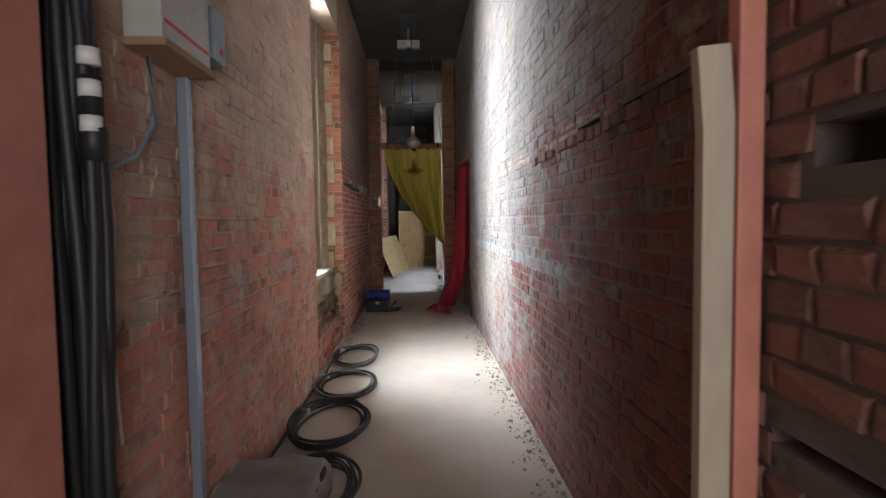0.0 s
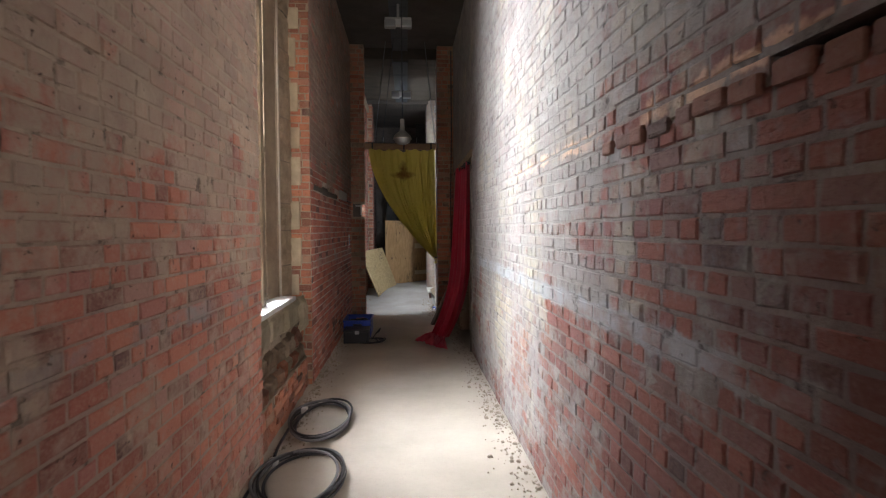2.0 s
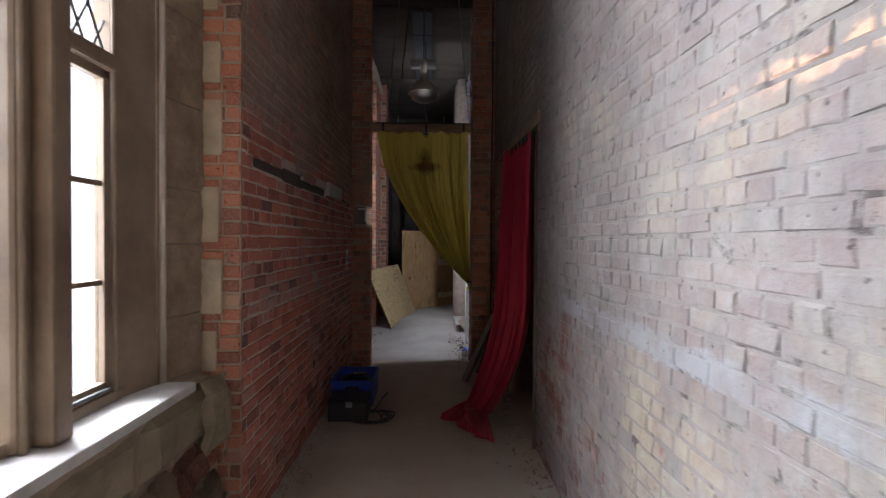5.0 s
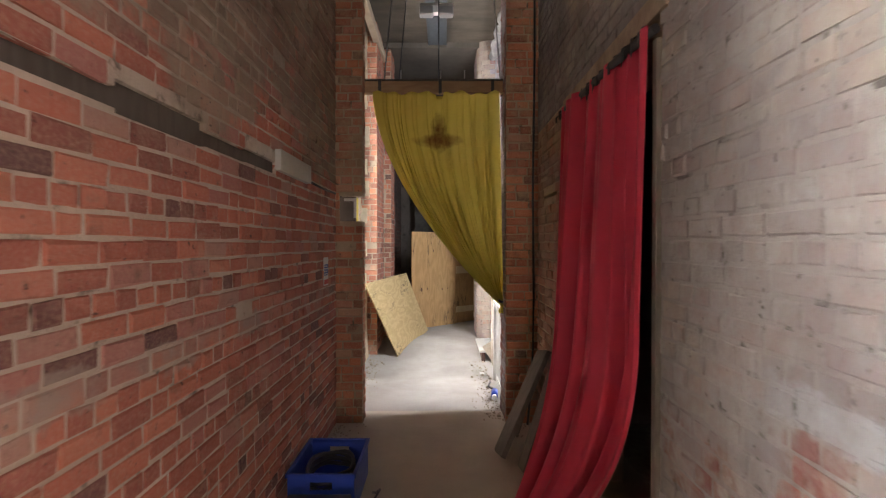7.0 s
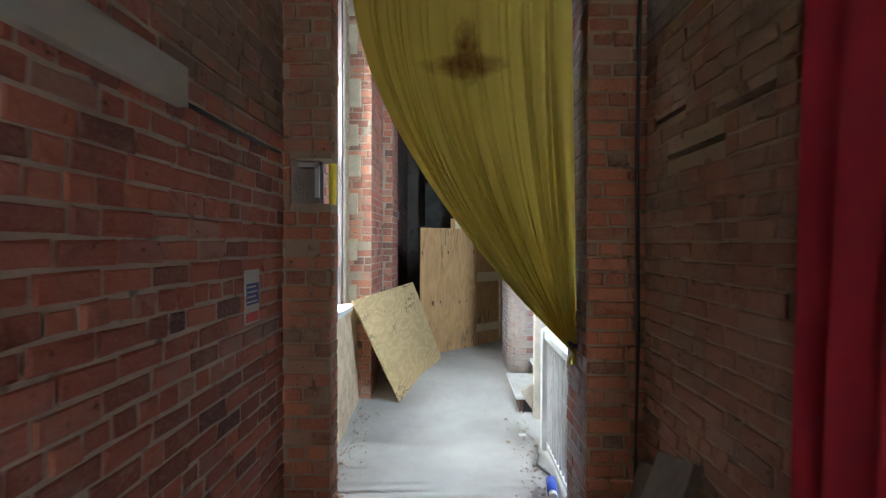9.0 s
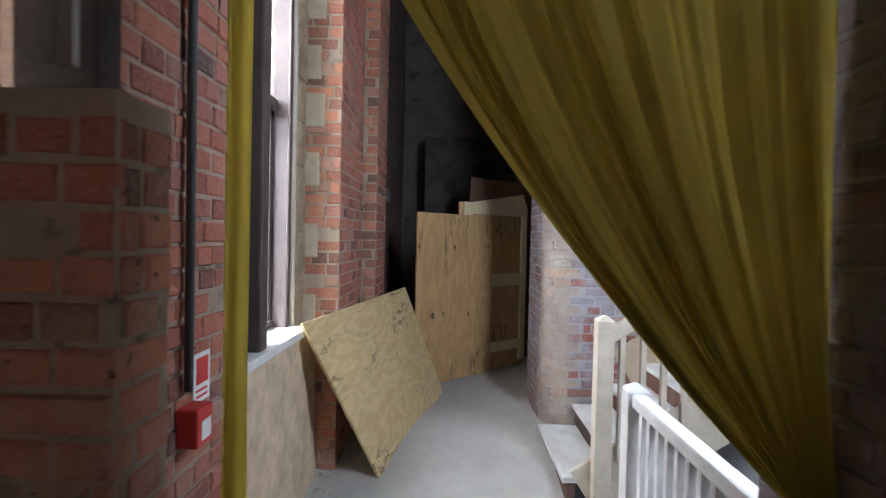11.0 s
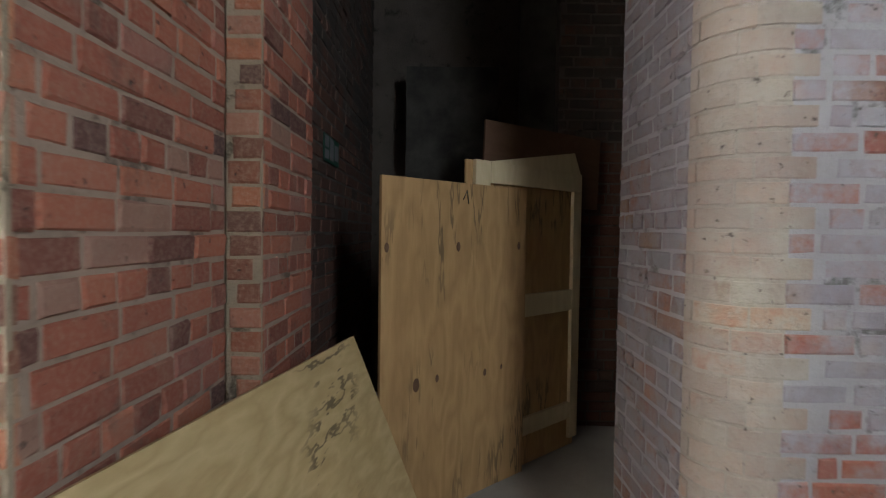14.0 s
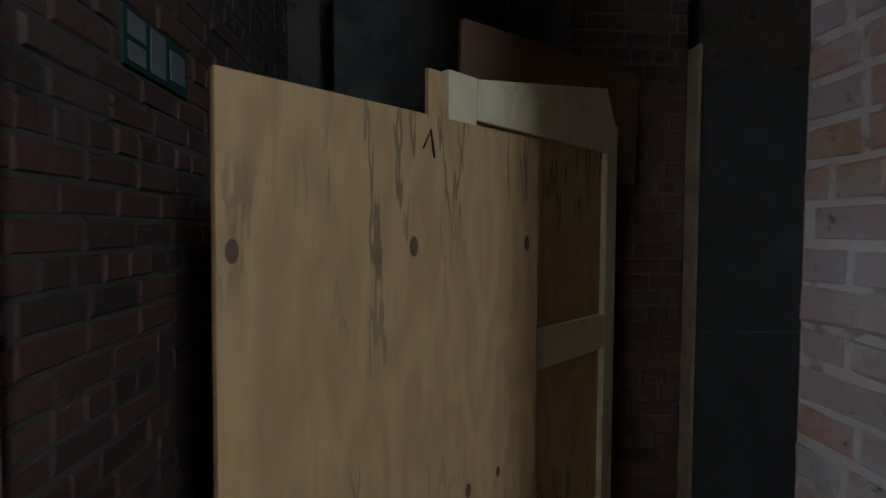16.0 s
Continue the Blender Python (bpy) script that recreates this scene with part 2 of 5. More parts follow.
LIME = (0.31, 0.30, 0.28)
M_brick_near = brick_material("broken_dark_brick", (0.27, 0.225, 0.21), 0.05, 1.5, 0.9, 0.0, 0.1, 0.3, base_gain=0.5, smeared=0.6, hue=(0.98, 0.84, 0.95))
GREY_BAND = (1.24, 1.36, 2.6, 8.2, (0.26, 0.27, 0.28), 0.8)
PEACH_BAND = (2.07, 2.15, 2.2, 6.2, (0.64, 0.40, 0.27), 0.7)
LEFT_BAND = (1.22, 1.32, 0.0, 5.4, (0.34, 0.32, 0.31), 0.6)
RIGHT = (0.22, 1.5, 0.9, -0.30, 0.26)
M_brick_right = brick_material("limewashed_brick", LIME, *RIGHT, 0.0, 4.0, 1.8, 0.72, (GREY_BAND, PEACH_BAND), base_gain=0.42, smeared=0.4, hue=(1.08, 0.84, 0.98), second=(0.345, 0.315, 0.245))
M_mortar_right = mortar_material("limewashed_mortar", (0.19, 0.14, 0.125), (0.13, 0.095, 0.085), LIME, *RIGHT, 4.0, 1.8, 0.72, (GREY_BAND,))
LEFT = (0.29, 1.95, 0.6, 0.04, 0.60)
CREAM = (0.70, 0.57, 0.43)
M_brick_left = brick_material("faded_brick", CREAM, *LEFT, 0.1, base_gain=1.22, smeared=0.9, hue=(1.1, 0.97, 1.1), bands=(LEFT_BAND,), second=(0.62, 0.43, 0.35))
M_mortar_left = mortar_material("faded_mortar", (0.47, 0.35, 0.28), (0.38, 0.27, 0.215), CREAM, *LEFT, bands=(LEFT_BAND,))
FAR = (-0.10, 2.3, 0.22, 0.0, 0.85)
BROWN_WASH = (0.40, 0.315, 0.235)
M_brick_red = brick_material("red_brick", BROWN_WASH, *FAR, smeared=0.55, base_gain=1.05, hue=(1.13, 0.92, 1.02), bands=((1.22, 1.36, 7.0, 18.0, (0.36, 0.29, 0.25), 0.6),))
M_mortar_red = mortar_material("pale_mortar", (0.60, 0.50, 0.42), (0.46, 0.36, 0.29), BROWN_WASH, *FAR)
M_brick_deep = brick_material("deep_red_brick", (0.40, 0.26, 0.18), -0.5, *FAR[1:], smeared=0.35, base_gain=0.8, hue=(1.1, 0.86, 0.9))
M_brick_pier = brick_material("pier_brick", (0.44, 0.30, 0.18), -0.5, 3.2, 1.0, 0.0, 0.2, smeared=0.3, hue=(1.12, 1.05, 0.95))
M_brick_pilaster = brick_material("washed_pilaster_brick", (0.50, 0.37, 0.24), 0.24, 2.0, 0.9, 0.0, 0.15, smeared=0.5, base_gain=1.05, hue=(1.1, 1.02, 0.95))
M_mortar = mortar_material("lime_mortar", (0.42, 0.335, 0.245), (0.32, 0.25, 0.18))
STAIR = (0.62, 1.5, 0.8, 0.0, 0.06)
WHITEWASH = (0.345, 0.335, 0.365)
M_brick_stair = brick_material("whitewashed_brick", WHITEWASH, 0.64, *STAIR[1:], wear=0.42, base_gain=0.52, smeared=0.3, hue=(1.1, 0.82, 0.9), second=(0.36, 0.31, 0.225))
M_brick_corner = brick_material("washed_corner_brick", (0.37, 0.325, 0.28), 0.72, *STAIR[1:], wear=0.25, base_gain=0.72, smeared=0.45, second=(0.38, 0.36, 0.28))
M_mortar_stair = mortar_material("whitewashed_mortar", (0.31, 0.275, 0.255), (0.24, 0.21, 0.19), WHITEWASH, 0.8, *STAIR[1:])
# Darker copy of the stair wall's whitewashed brick, for the wall in shade.
M_brick_end = brick_material("shaded_washed_brick", (0.27, 0.26, 0.29), *STAIR, wear=0.22, base_gain=0.5, smeared=0.3)
M_mortar_pink = mortar_material("pink_mortar", (0.40, 0.29, 0.23), (0.30, 0.22, 0.17), (0.30, 0.23, 0.17), *FAR)
# Brick with the dark passage's shade in its colour; also on stair risers.
M_brick_dark = brick_material("shade_dark_brick", (0.07, 0.06, 0.052), -0.05, 2.2, 0.3, 0.0, 0.7, 0.3, base_gain=0.28, hue=(1.15, 0.9, 0.95))
M_brick_brown = brick_material("dull_brown_brick", (0.40, 0.32, 0.235), 0.35, 2.4, 0.8, 0.0, 0.3, 0.4, base_gain=0.95)
# Dark joints of the near wall; on passage and recess walls it paints shade.
M_mortar_dark = mortar_material("shaded_dark_mortar", (0.12, 0.098, 0.085), (0.065, 0.054, 0.047))
M_floor = rough_material("dusty_screed", (0.54, 0.485, 0.41), (0.43, 0.38, 0.315), 1.1, 45, 0.85, 0.25, dist=0.003)
M_floor2 = rough_material("pale_concrete", (0.40, 0.38, 0.355), (0.30, 0.28, 0.255), 1.6, 45, 0.85, 0.3, dist=0.004)
M_rubble = rough_material("mortar_rubble", (0.42, 0.37, 0.30), (0.29, 0.23, 0.18), 14, 60, 0.95, 0.8)
M_ceiling = rough_material("dark_plaster", (0.11, 0.093, 0.076), (0.065, 0.055, 0.047), 1.6, 22, 0.9, 0.4)
M_plaster = rough_material("old_plaster", (0.46, 0.37, 0.27), (0.34, 0.26, 0.19), 2.6, 40, 0.92, 0.6)
M_breast = rough_material("dirty_stone", (0.40, 0.30, 0.21), (0.23, 0.165, 0.115), 5, 40, 0.95, 0.9, dist=0.02)
# Pale plaster and blockwork, coloured near black for the unlit passage end.
M_peel = rough_material("shaded_peeling_plaster", (0.08, 0.074, 0.066), (0.03, 0.027, 0.024), 3.5, 25, 0.92, 0.8)
M_stone = rough_material("buff_stone", (0.52, 0.44, 0.31), (0.40, 0.33, 0.23), 7, 45, 0.9, 0.9, dist=0.012)
M_revealstone = rough_material("brown_stone", (0.64, 0.49, 0.335), (0.42, 0.31, 0.21), 7, 36, 0.92, 1.0, dist=0.025)
M_oakframe = rough_material("brown_window_paint", (0.27, 0.20, 0.13), (0.17, 0.12, 0.08), 4, 60, 0.6, 0.25)
M_darkframe = rough_material("dark_brown_paint", (0.085, 0.06, 0.055), (0.05, 0.036, 0.033), 4, 60, 0.5, 0.25)
M_white = rough_material("worn_white_paint", (0.62, 0.62, 0.605), (0.48, 0.47, 0.45), 6, 50, 0.6, 0.15)
M_cream = rough_material("cream_paint", (0.52, 0.46, 0.37), (0.40, 0.345, 0.27), 6, 50, 0.6, 0.15)
M_glass, nt_glass, b_glass = mat_new("old_window_glass", 0.08)
b_glass.inputs["Base Color"].default_value = (0.93, 0.96, 0.98, 1)
b_glass.inputs["Transmission Weight"].default_value = 1.0
b_glass.inputs["IOR"].default_value = 1.45
bump(nt_glass, b_glass, noise_out(nt_glass, 9, 3, 0.5), 0.15, 0.002)
M_lead = plain_material("lead", (0.06, 0.06, 0.06), 0.6, 0.4)
M_ply = wood_material("weathered_plywood", (0.64, 0.48, 0.26), (0.40, 0.28, 0.125), 0.8, axis=1, scale=0.9)
M_plydoor = wood_material("plywood", (0.58, 0.36, 0.17), (0.36, 0.205, 0.09), 0.7, axis=2, scale=0.75)
M_batten = wood_material("pine_batten", (0.72, 0.60, 0.40), (0.60, 0.48, 0.30), axis=2, scale=0.8)
# Brown of the door's knots, and of the board behind it in shadow.
M_brownboard = wood_material("shaded_brown_board", (0.16, 0.085, 0.05), (0.12, 0.06, 0.035), axis=0, scale=0.8)
M_plank = wood_material("grey_plank", (0.42, 0.37, 0.29), (0.34, 0.29, 0.22), axis=2, scale=0.9)
M_oldboard = wood_material("weathered_board", (0.15, 0.125, 0.10), (0.08, 0.065, 0.052), 0.6, axis=2, scale=0.9)
M_darkwood = wood_material("dark_plank", (0.12, 0.1, 0.085), (0.07, 0.055, 0.045), axis=2, scale=0.9)
M_beam = wood_material("beam_timber", (0.42, 0.27, 0.15), (0.28, 0.165, 0.09), axis=0, scale=0.9)
M_pink = rough_material("salmon_paint", (0.50, 0.20, 0.15), (0.40, 0.15, 0.11), 8, 50, 0.6, 0.2)
M_black = plain_material("black_rubber", (0.018, 0.018, 0.02), 0.5)
M_cable = plain_material("cable_sheath", (0.035, 0.035, 0.04), 0.45)
M_cable2 = plain_material("grey_cable_sheath", (0.20, 0.20, 0.21), 0.5)
M_blue = plain_material("blue_plastic", (0.015, 0.06, 0.42), 0.4, 0, 0.3)
M_bluegrey = plain_material("galvanised_steel", (0.30, 0.36, 0.43), 0.45, 0.3)
M_steel = plain_material("dull_steel", (0.42, 0.42, 0.42), 0.4, 0.8)
M_alu = plain_material("spun_aluminium", (0.62, 0.58, 0.50), 0.32, 0.9)
M_panel = plain_material("light_grey_enamel", (0.50, 0.49, 0.46), 0.5)
M_red = plain_material("red_enamel", (0.55, 0.035, 0.03), 0.5)
M_green = plain_material("dimmed_sign_green", (0.01, 0.07, 0.05), 0.5)
M_traygrey = plain_material("dusty_tray_steel", (0.07, 0.08, 0.09), 0.6, 0.2)
M_landceil = rough_material("dark_ceiling_plaster", (0.10, 0.083, 0.063), (0.05, 0.041, 0.032), 2.2, 26, 0.92, 0.6, (0.6, 1.6, 1))
M_signwhite = plain_material("sign_white", (0.7, 0.7, 0.68), 0.5, 0, 0.1)
M_signblue = plain_material("sign_blue", (0.05, 0.10, 0.38), 0.5)
M_polythene = plain_material("dusty_polythene", (0.50, 0.47, 0.43), 0.45, 0, 0.5, 9)
M_darkdoor = rough_material("grey_black_paint", (0.06, 0.062, 0.065), (0.035, 0.035, 0.037), 6, 30, 0.6, 0.5)


def cloth_material(name, c1, c2, stain=(), glow=0.0):
    m, nt, b = mat_new(name, 0.85)
    pos = nt.nodes.new("ShaderNodeNewGeometry").outputs["Position"]
    a = noise_out(nt, 2.0, 5, 0.6, pos, (1, 1, 0.35))
    weave = noise_out(nt, 240, 3, 0.6, pos)
    c = mix(nt, math_node(nt, "MULTIPLY", math_node(nt, "SUBTRACT", a, 0.36, True), 3.0, True), c1, c2)
    c = mix(nt, math_node(nt, "MULTIPLY", weave, 0.35), c, tuple(v * 0.5 for v in c1))
    for x, z, w, h, tint in stain:
        mp = nt.nodes.new("ShaderNodeSeparateXYZ")
        nt.links.new(pos, mp.inputs[0])
        dx = math_node(nt, "POWER", math_node(nt, "ABSOLUTE", math_node(nt, "MULTIPLY", math_node(nt, "SUBTRACT", mp.outputs["X"], x), 1 / w)), 2)
        dz = math_node(nt, "POWER", math_node(nt, "ABSOLUTE", math_node(nt, "MULTIPLY", math_node(nt, "SUBTRACT", mp.outputs["Z"], z), 1 / h)), 2)
        d = math_node(nt, "ADD", math_node(nt, "ADD", dx, dz), math_node(nt, "MULTIPLY", math_node(nt, "SUBTRACT", noise_out(nt, 9, 5, 0.65, pos), 0.5), 2.4))
        c = mix(nt, math_node(nt, "MULTIPLY", math_node(nt, "SUBTRACT", 1.25, d), 0.75, True), c, tint)
    nt.links.new(c, b.inputs["Base Color"])
    b.inputs["Sheen Weight"].default_value = 0.15
    if glow:
        tr = nt.nodes.new("ShaderNodeBsdfTranslucent")
        nt.links.new(c, tr.inputs[0])
        ms = nt.nodes.new("ShaderNodeMixShader")
        ms.inputs[0].default_value = glow
        nt.links.new(b.outputs[0], ms.inputs[1])
        nt.links.new(tr.outputs[0], ms.inputs[2])
        nt.links.new(ms.outputs[0], nt.nodes["Material Output"].inputs[0])
    bump(nt, b, weave, 0.2, 0.001)
    return m


M_redcloth = cloth_material("red_velour", (0.76, 0.055, 0.11), (0.60, 0.035, 0.075))
M_yellow = cloth_material("mustard_cloth", (0.80, 0.69, 0.17), (0.66, 0.55, 0.13), ((0.09, 2.72, 0.23, 0.07, (0.26, 0.13, 0.035)), (0.10, 2.80, 0.075, 0.19, (0.17, 0.075, 0.02))), 0.8)


# ---- mesh helpers ----
def part(name, bm, material, parent=None, label=""):
    """Links a bmesh as one mesh object, under a thing where one is given."""
    me = bpy.data.meshes.new(name)
    bm.to_mesh(me)
    bm.free()
    me.materials.append(material)
    ob = new(name, me)
    if parent is not None:
        ob.parent = parent
    if label:
        tagged(ob, label)
    return ob


def add_box(bm, x0, x1, y0, y1, z0, z1, m=None, bevel=0.0):
    r = bmesh.ops.create_cube(bm, size=1)
    vs = r["verts"]
    bmesh.ops.scale(bm, vec=(x1 - x0, y1 - y0, z1 - z0), verts=vs)
    bmesh.ops.translate(bm, vec=((x0 + x1) / 2, (y0 + y1) / 2, (z0 + z1) / 2), verts=vs)
    if bevel:
        es = list({e for v in vs for e in v.link_edges})
        r = bmesh.ops.bevel(bm, geom=es, offset=bevel, segments=2, affect="EDGES", profile=0.6)
        vs = list({v for f in r["faces"] for v in f.verts} | {v for v in vs if v.is_valid})
    if m is not None:
        bmesh.ops.transform(bm, matrix=m, verts=vs)
    return vs


def box_bm(x0, x1, y0, y1, z0, z1, bevel=0.004, m=None):
    bm = bmesh.new()
    add_box(bm, x0, x1, y0, y1, z0, z1, m, bevel)
    return bm


def bar_bm(a, b, w, h, bevel=0.003, up=(0, 0, 1)):
    """A bar of section w by h from a to b."""
    a, b = Vector(a), Vector(b)
    d = (b - a)
    L = d.length
    d.normalize()
    s = d.cross(Vector(up))
    if s.length < 1e-4:
        s = Vector((1, 0, 0))
    s.normalize()
    u = s.cross(d)
    m = Matrix((s, d, u)).transposed().to_4x4()
    m.translation = (a + b) / 2
    return box_bm(-w / 2, w / 2, -L / 2, L / 2, -h / 2, h / 2, bevel, m)


def tube_bm(points, r, sides=8, closed=False):
    """A round cable or pipe along points."""
    bm = bmesh.new()
    pts = [Vector(p) for p in points]
    n = len(pts)
    rings = []
    ref = Vector((0, 0, 1))
    for i, p in enumerate(pts):
        a = pts[(i - 1) % n] if (closed or i > 0) else p
        c = pts[(i + 1) % n] if (closed or i < n - 1) else p
        t = (c - a).normalized()
        s = t.cross(ref)
        if s.length < 0.05:
            s = t.cross(Vector((0, 1, 0)))
        s.normalize()
        u = s.cross(t)
        rings.append([bm.verts.new(p + r * (math.cos(k * math.tau / sides) * s + math.sin(k * math.tau / sides) * u)) for k in range(sides)])
    for i in range(n if closed else n - 1):
        A, B = rings[i], rings[(i + 1) % n]
        for k in range(sides):
            f = bm.faces.new((A[k], A[(k + 1) % sides], B[(k + 1) % sides], B[k]))
            f.smooth = True
    if not closed:
        bm.faces.new(rings[0][::-1])
        bm.faces.new(rings[-1])
    return bm


def lathe_bm(profile, sides=28, at=(0, 0, 0)):
    bm = bmesh.new()
    rings = []
    for r, z in profile:
        rings.append([bm.verts.new((at[0] + r * math.cos(k * math.tau / sides), at[1] + r * math.sin(k * math.tau / sides), at[2] + z)) for k in range(sides)])
    for A, B in zip(rings, rings[1:]):
        for k in range(sides):
            f = bm.faces.new((A[k], A[(k + 1) % sides], B[(k + 1) % sides], B[k]))
            f.smooth = True
    return bm


def merge_bm(*bms):
    out = bmesh.new()
    for b in bms:
        me = bpy.data.meshes.new("tmp")
        b.to_mesh(me)
        b.free()
        out.from_mesh(me)
        bpy.data.meshes.remove(me)
    return out


def empty(name, at=(0, 0, 0)):
    ob = new(name)
    ob.location = at
    bpy.context.view_layer.update()
    return ob


def at_thing(th, nm, bm, mt, par=None, lab=""):
    par = par or th
    bmesh.ops.transform(bm, matrix=th.matrix_world.inverted(), verts=bm.verts)
    return part(nm, bm, mt, par, lab)


# ---- brickwork ----
COURSE, STRETCH, JOINT = 0.0785, 0.226, 0.010
BRICK_QUADS = [(0, 1, 5, 4), (1, 2, 6, 5), (2, 3, 7, 6), (3, 0, 4, 7), (4, 5, 9, 8), (5, 6, 10, 9), (6, 7, 11, 10), (7, 4, 8, 11), (8, 9, 10, 11)]


def brick_verts(rs, s0, s1, z0, z1, proud, rough):
    """Twelve corners of one worn brick in wall coordinates (along, out, up)."""
    def j(v):
        return v + rs.uniform(-rough, rough)
    e = 0.005 + rs.uniform(0, 0.004)
    out = []
    for d, inset in ((-0.03, 0.0), (proud - e, 0.0), (proud, e)):
        for s, z in ((s0 + inset, z0 + inset), (s1 - inset, z0 + inset), (s1 - inset, z1 - inset), (s0 + inset, z1 - inset)):
            out.append((j(s), d + (rs.uniform(-rough, rough) if d > 0 else 0), j(z)))
    return out


STAIR_COURSE = 0.073


def brick_wall(name, p0, p1, z0, z1, thick, m_brick, m_mortar, holes=(), seed=1, near=(-1.0, 9.0, 0.35, 3.2), label="", rough=0.003, gap=0.005, skip=0.004, bond=4, course=None, tooth=0.0):
    """A wall from p0 to p1 in plan, its face to the left of that line. holes: (s0, s1, z0, z1) along it, cut right through.
    near: (s0, s1, z0, z1), where each brick is an object."""
    rs = random.Random(seed)
    course = course or COURSE
    p0, p1 = Vector((*p0, 0)), Vector((*p1, 0))
    d = (p1 - p0)
    L = d.length
    d.normalize()
    n = Vector((-d.y, d.x, 0))
    m = Matrix((d, n, Vector((0, 0, 1)))).transposed().to_4x4()
    m.translation = p0
    # the core, in cells round the holes
    bm = bmesh.new()
    ss = sorted({0.0, L, *[max(0.0, min(L, h[k])) for h in holes for k in (0, 1)]})
    zs = sorted({z0, z1, *[max(z0, min(z1, h[k])) for h in holes for k in (2, 3)]})
    for a, b in zip(ss, ss[1:]):
        for c, e in zip(zs, zs[1:]):
            if any(h[0] < (a + b) / 2 < h[1] and h[2] < (c + e) / 2 < h[3] for h in holes):
                continue
            add_box(bm, a, b, -thick, -gap, c, e, m)
    wall = part(name, bm, m_mortar)
    tagged(wall, label, "wall", "", "structure")
    verts, faces, count = [], [], 0
    k = 0
    z = z0
    while z < z1 - 0.02:
        top = min(z + course - JOINT, z1)
        end = L - tooth * (k % 2)
        header = (k % bond == bond - 1)
        unit = STRETCH / 2 if header else STRETCH
        s = -rs.uniform(0, unit) if k % 2 else -rs.uniform(0, 0.03) - unit * 0.5
        while s < end:
            w = unit if rs.random() > 0.12 or header else unit / 2
            a, b = max(s + JOINT / 2, 0.0), min(s + w - JOINT / 2, end)
            s += w
            if b - a < 0.03:
                continue
            cuts = [(a, b)]
            for h in holes:
                if h[2] - 0.03 < (z + top) / 2 < h[3] + 0.03:
                    nxt = []
                    for c, e in cuts:
                        if e <= h[0] or c >= h[1]:
                            nxt.append((c, e))
                        else:
                            if h[0] - c > 0.03:
                                nxt.append((c, h[0]))
                            if e - h[1] > 0.03:
                                nxt.append((h[1], e))
                    cuts = nxt
            for c, e in cuts:
                if rs.random() < skip:
                    continue
                v = brick_verts(rs, c, e, z, top, max(rs.gauss(0.001, 0.002), 0.0025 - gap), rough)
                if near and near[0] < c and e < near[1] and near[2] < z and top < near[3] and count < 290:
                    count += 1
                    mid = Vector(((c + e) / 2, 0, (z + top) / 2))
                    me = bpy.data.meshes.new("brick")
                    me.from_pydata([Vector(q) - mid for q in v], [], BRICK_QUADS)
                    me.materials.append(m_brick)
                    ob = new("brick", me)
                    ob.matrix_basis = m @ Matrix.Translation(mid)
                    ob.parent = wall
                else:
                    o = len(verts)
                    verts.extend(m @ Vector(q) for q in v)
                    faces.extend(tuple(i + o for i in f) for f in BRICK_QUADS)
        z += course
        k += 1
    me = bpy.data.meshes.new("brickwork")
    me.from_pydata(verts, [], faces)
    me.materials.append(m_brick)
    ob = new("brickwork", me)
    ob.parent = wall
    tagged(ob, kind="stuff")
    return wall


def plain_wall(name, x0, x1, y0, y1, z0, z1, material, label, category="wall"):
    ob = part(name, box_bm(x0, x1, y0, y1, z0, z1, 0), material)
    return tagged(ob, label, category, "", "structure")


def rough_face(name, x, y0, y1, z0, z1, depth, material, label):
    """A ragged stone face that looks along +x, with thickness behind it."""
    bm = bmesh.new()
    ny, nz = int((y1 - y0) / 0.03), int((z1 - z0) / 0.03)

    def px(y, z):
        big = noise.noise((y * 3.1, z * 4.3, 2.0))
        return x + depth * (0.7 * big + 0.5 * noise.noise((y * 9, z * 11, 5.0)) + 0.25 * noise.noise((y * 27, z * 27, 1.0))) + 0.05 * max(0.0, 0.35 - z)
    g = [[bm.verts.new((px(y0 + (y1 - y0) * i / ny, z0 + (z1 - z0) * k / nz), y0 + (y1 - y0) * i / ny, z0 + (z1 - z0) * k / nz)) for i in range(ny + 1)] for k in range(nz + 1)]
    for k in range(nz):
        for i in range(ny):
            bm.faces.new((g[k][i], g[k][i + 1], g[k + 1][i + 1], g[k + 1][i]))
    add_box(bm, x - 0.25, x - 2.2 * depth, y0, y1, z0, z1)
    tagged(part(name, bm, material), label, "wall", "", "structure")


# ---- floor and ceiling ----
def floor_height(y):
    t = max(0.0, min(1.0, (y - 13.2) / 1.8))
    return 0.2 * t * t * (3 - 2 * t)


def grid_bm(x0, x1, y0, y1, step, height):
    bm = bmesh.new()
    nx, ny = max(2, int((x1 - x0) / step)), max(2, int((y1 - y0) / step))
    vs = [[bm.verts.new((x0 + (x1 - x0) * i / nx, y0 + (y1 - y0) * j / ny, height(x0 + (x1 - x0) * i / nx, y0 + (y1 - y0) * j / ny))) for i in range(nx + 1)] for j in range(ny + 1)]
    for j in range(ny):
        for i in range(nx):
            f = bm.faces.new((vs[j][i], vs[j][i + 1], vs[j + 1][i + 1], vs[j + 1][i]))
            f.smooth = True
    return bm


def floor_z(x, y):
    p = noise.noise((x * 1.3, y * 1.3, 0.0)) * 0.006 + noise.noise((x * 6, y * 6, 3.0)) * 0.0025
    return floor_height(y) + p - 0.004


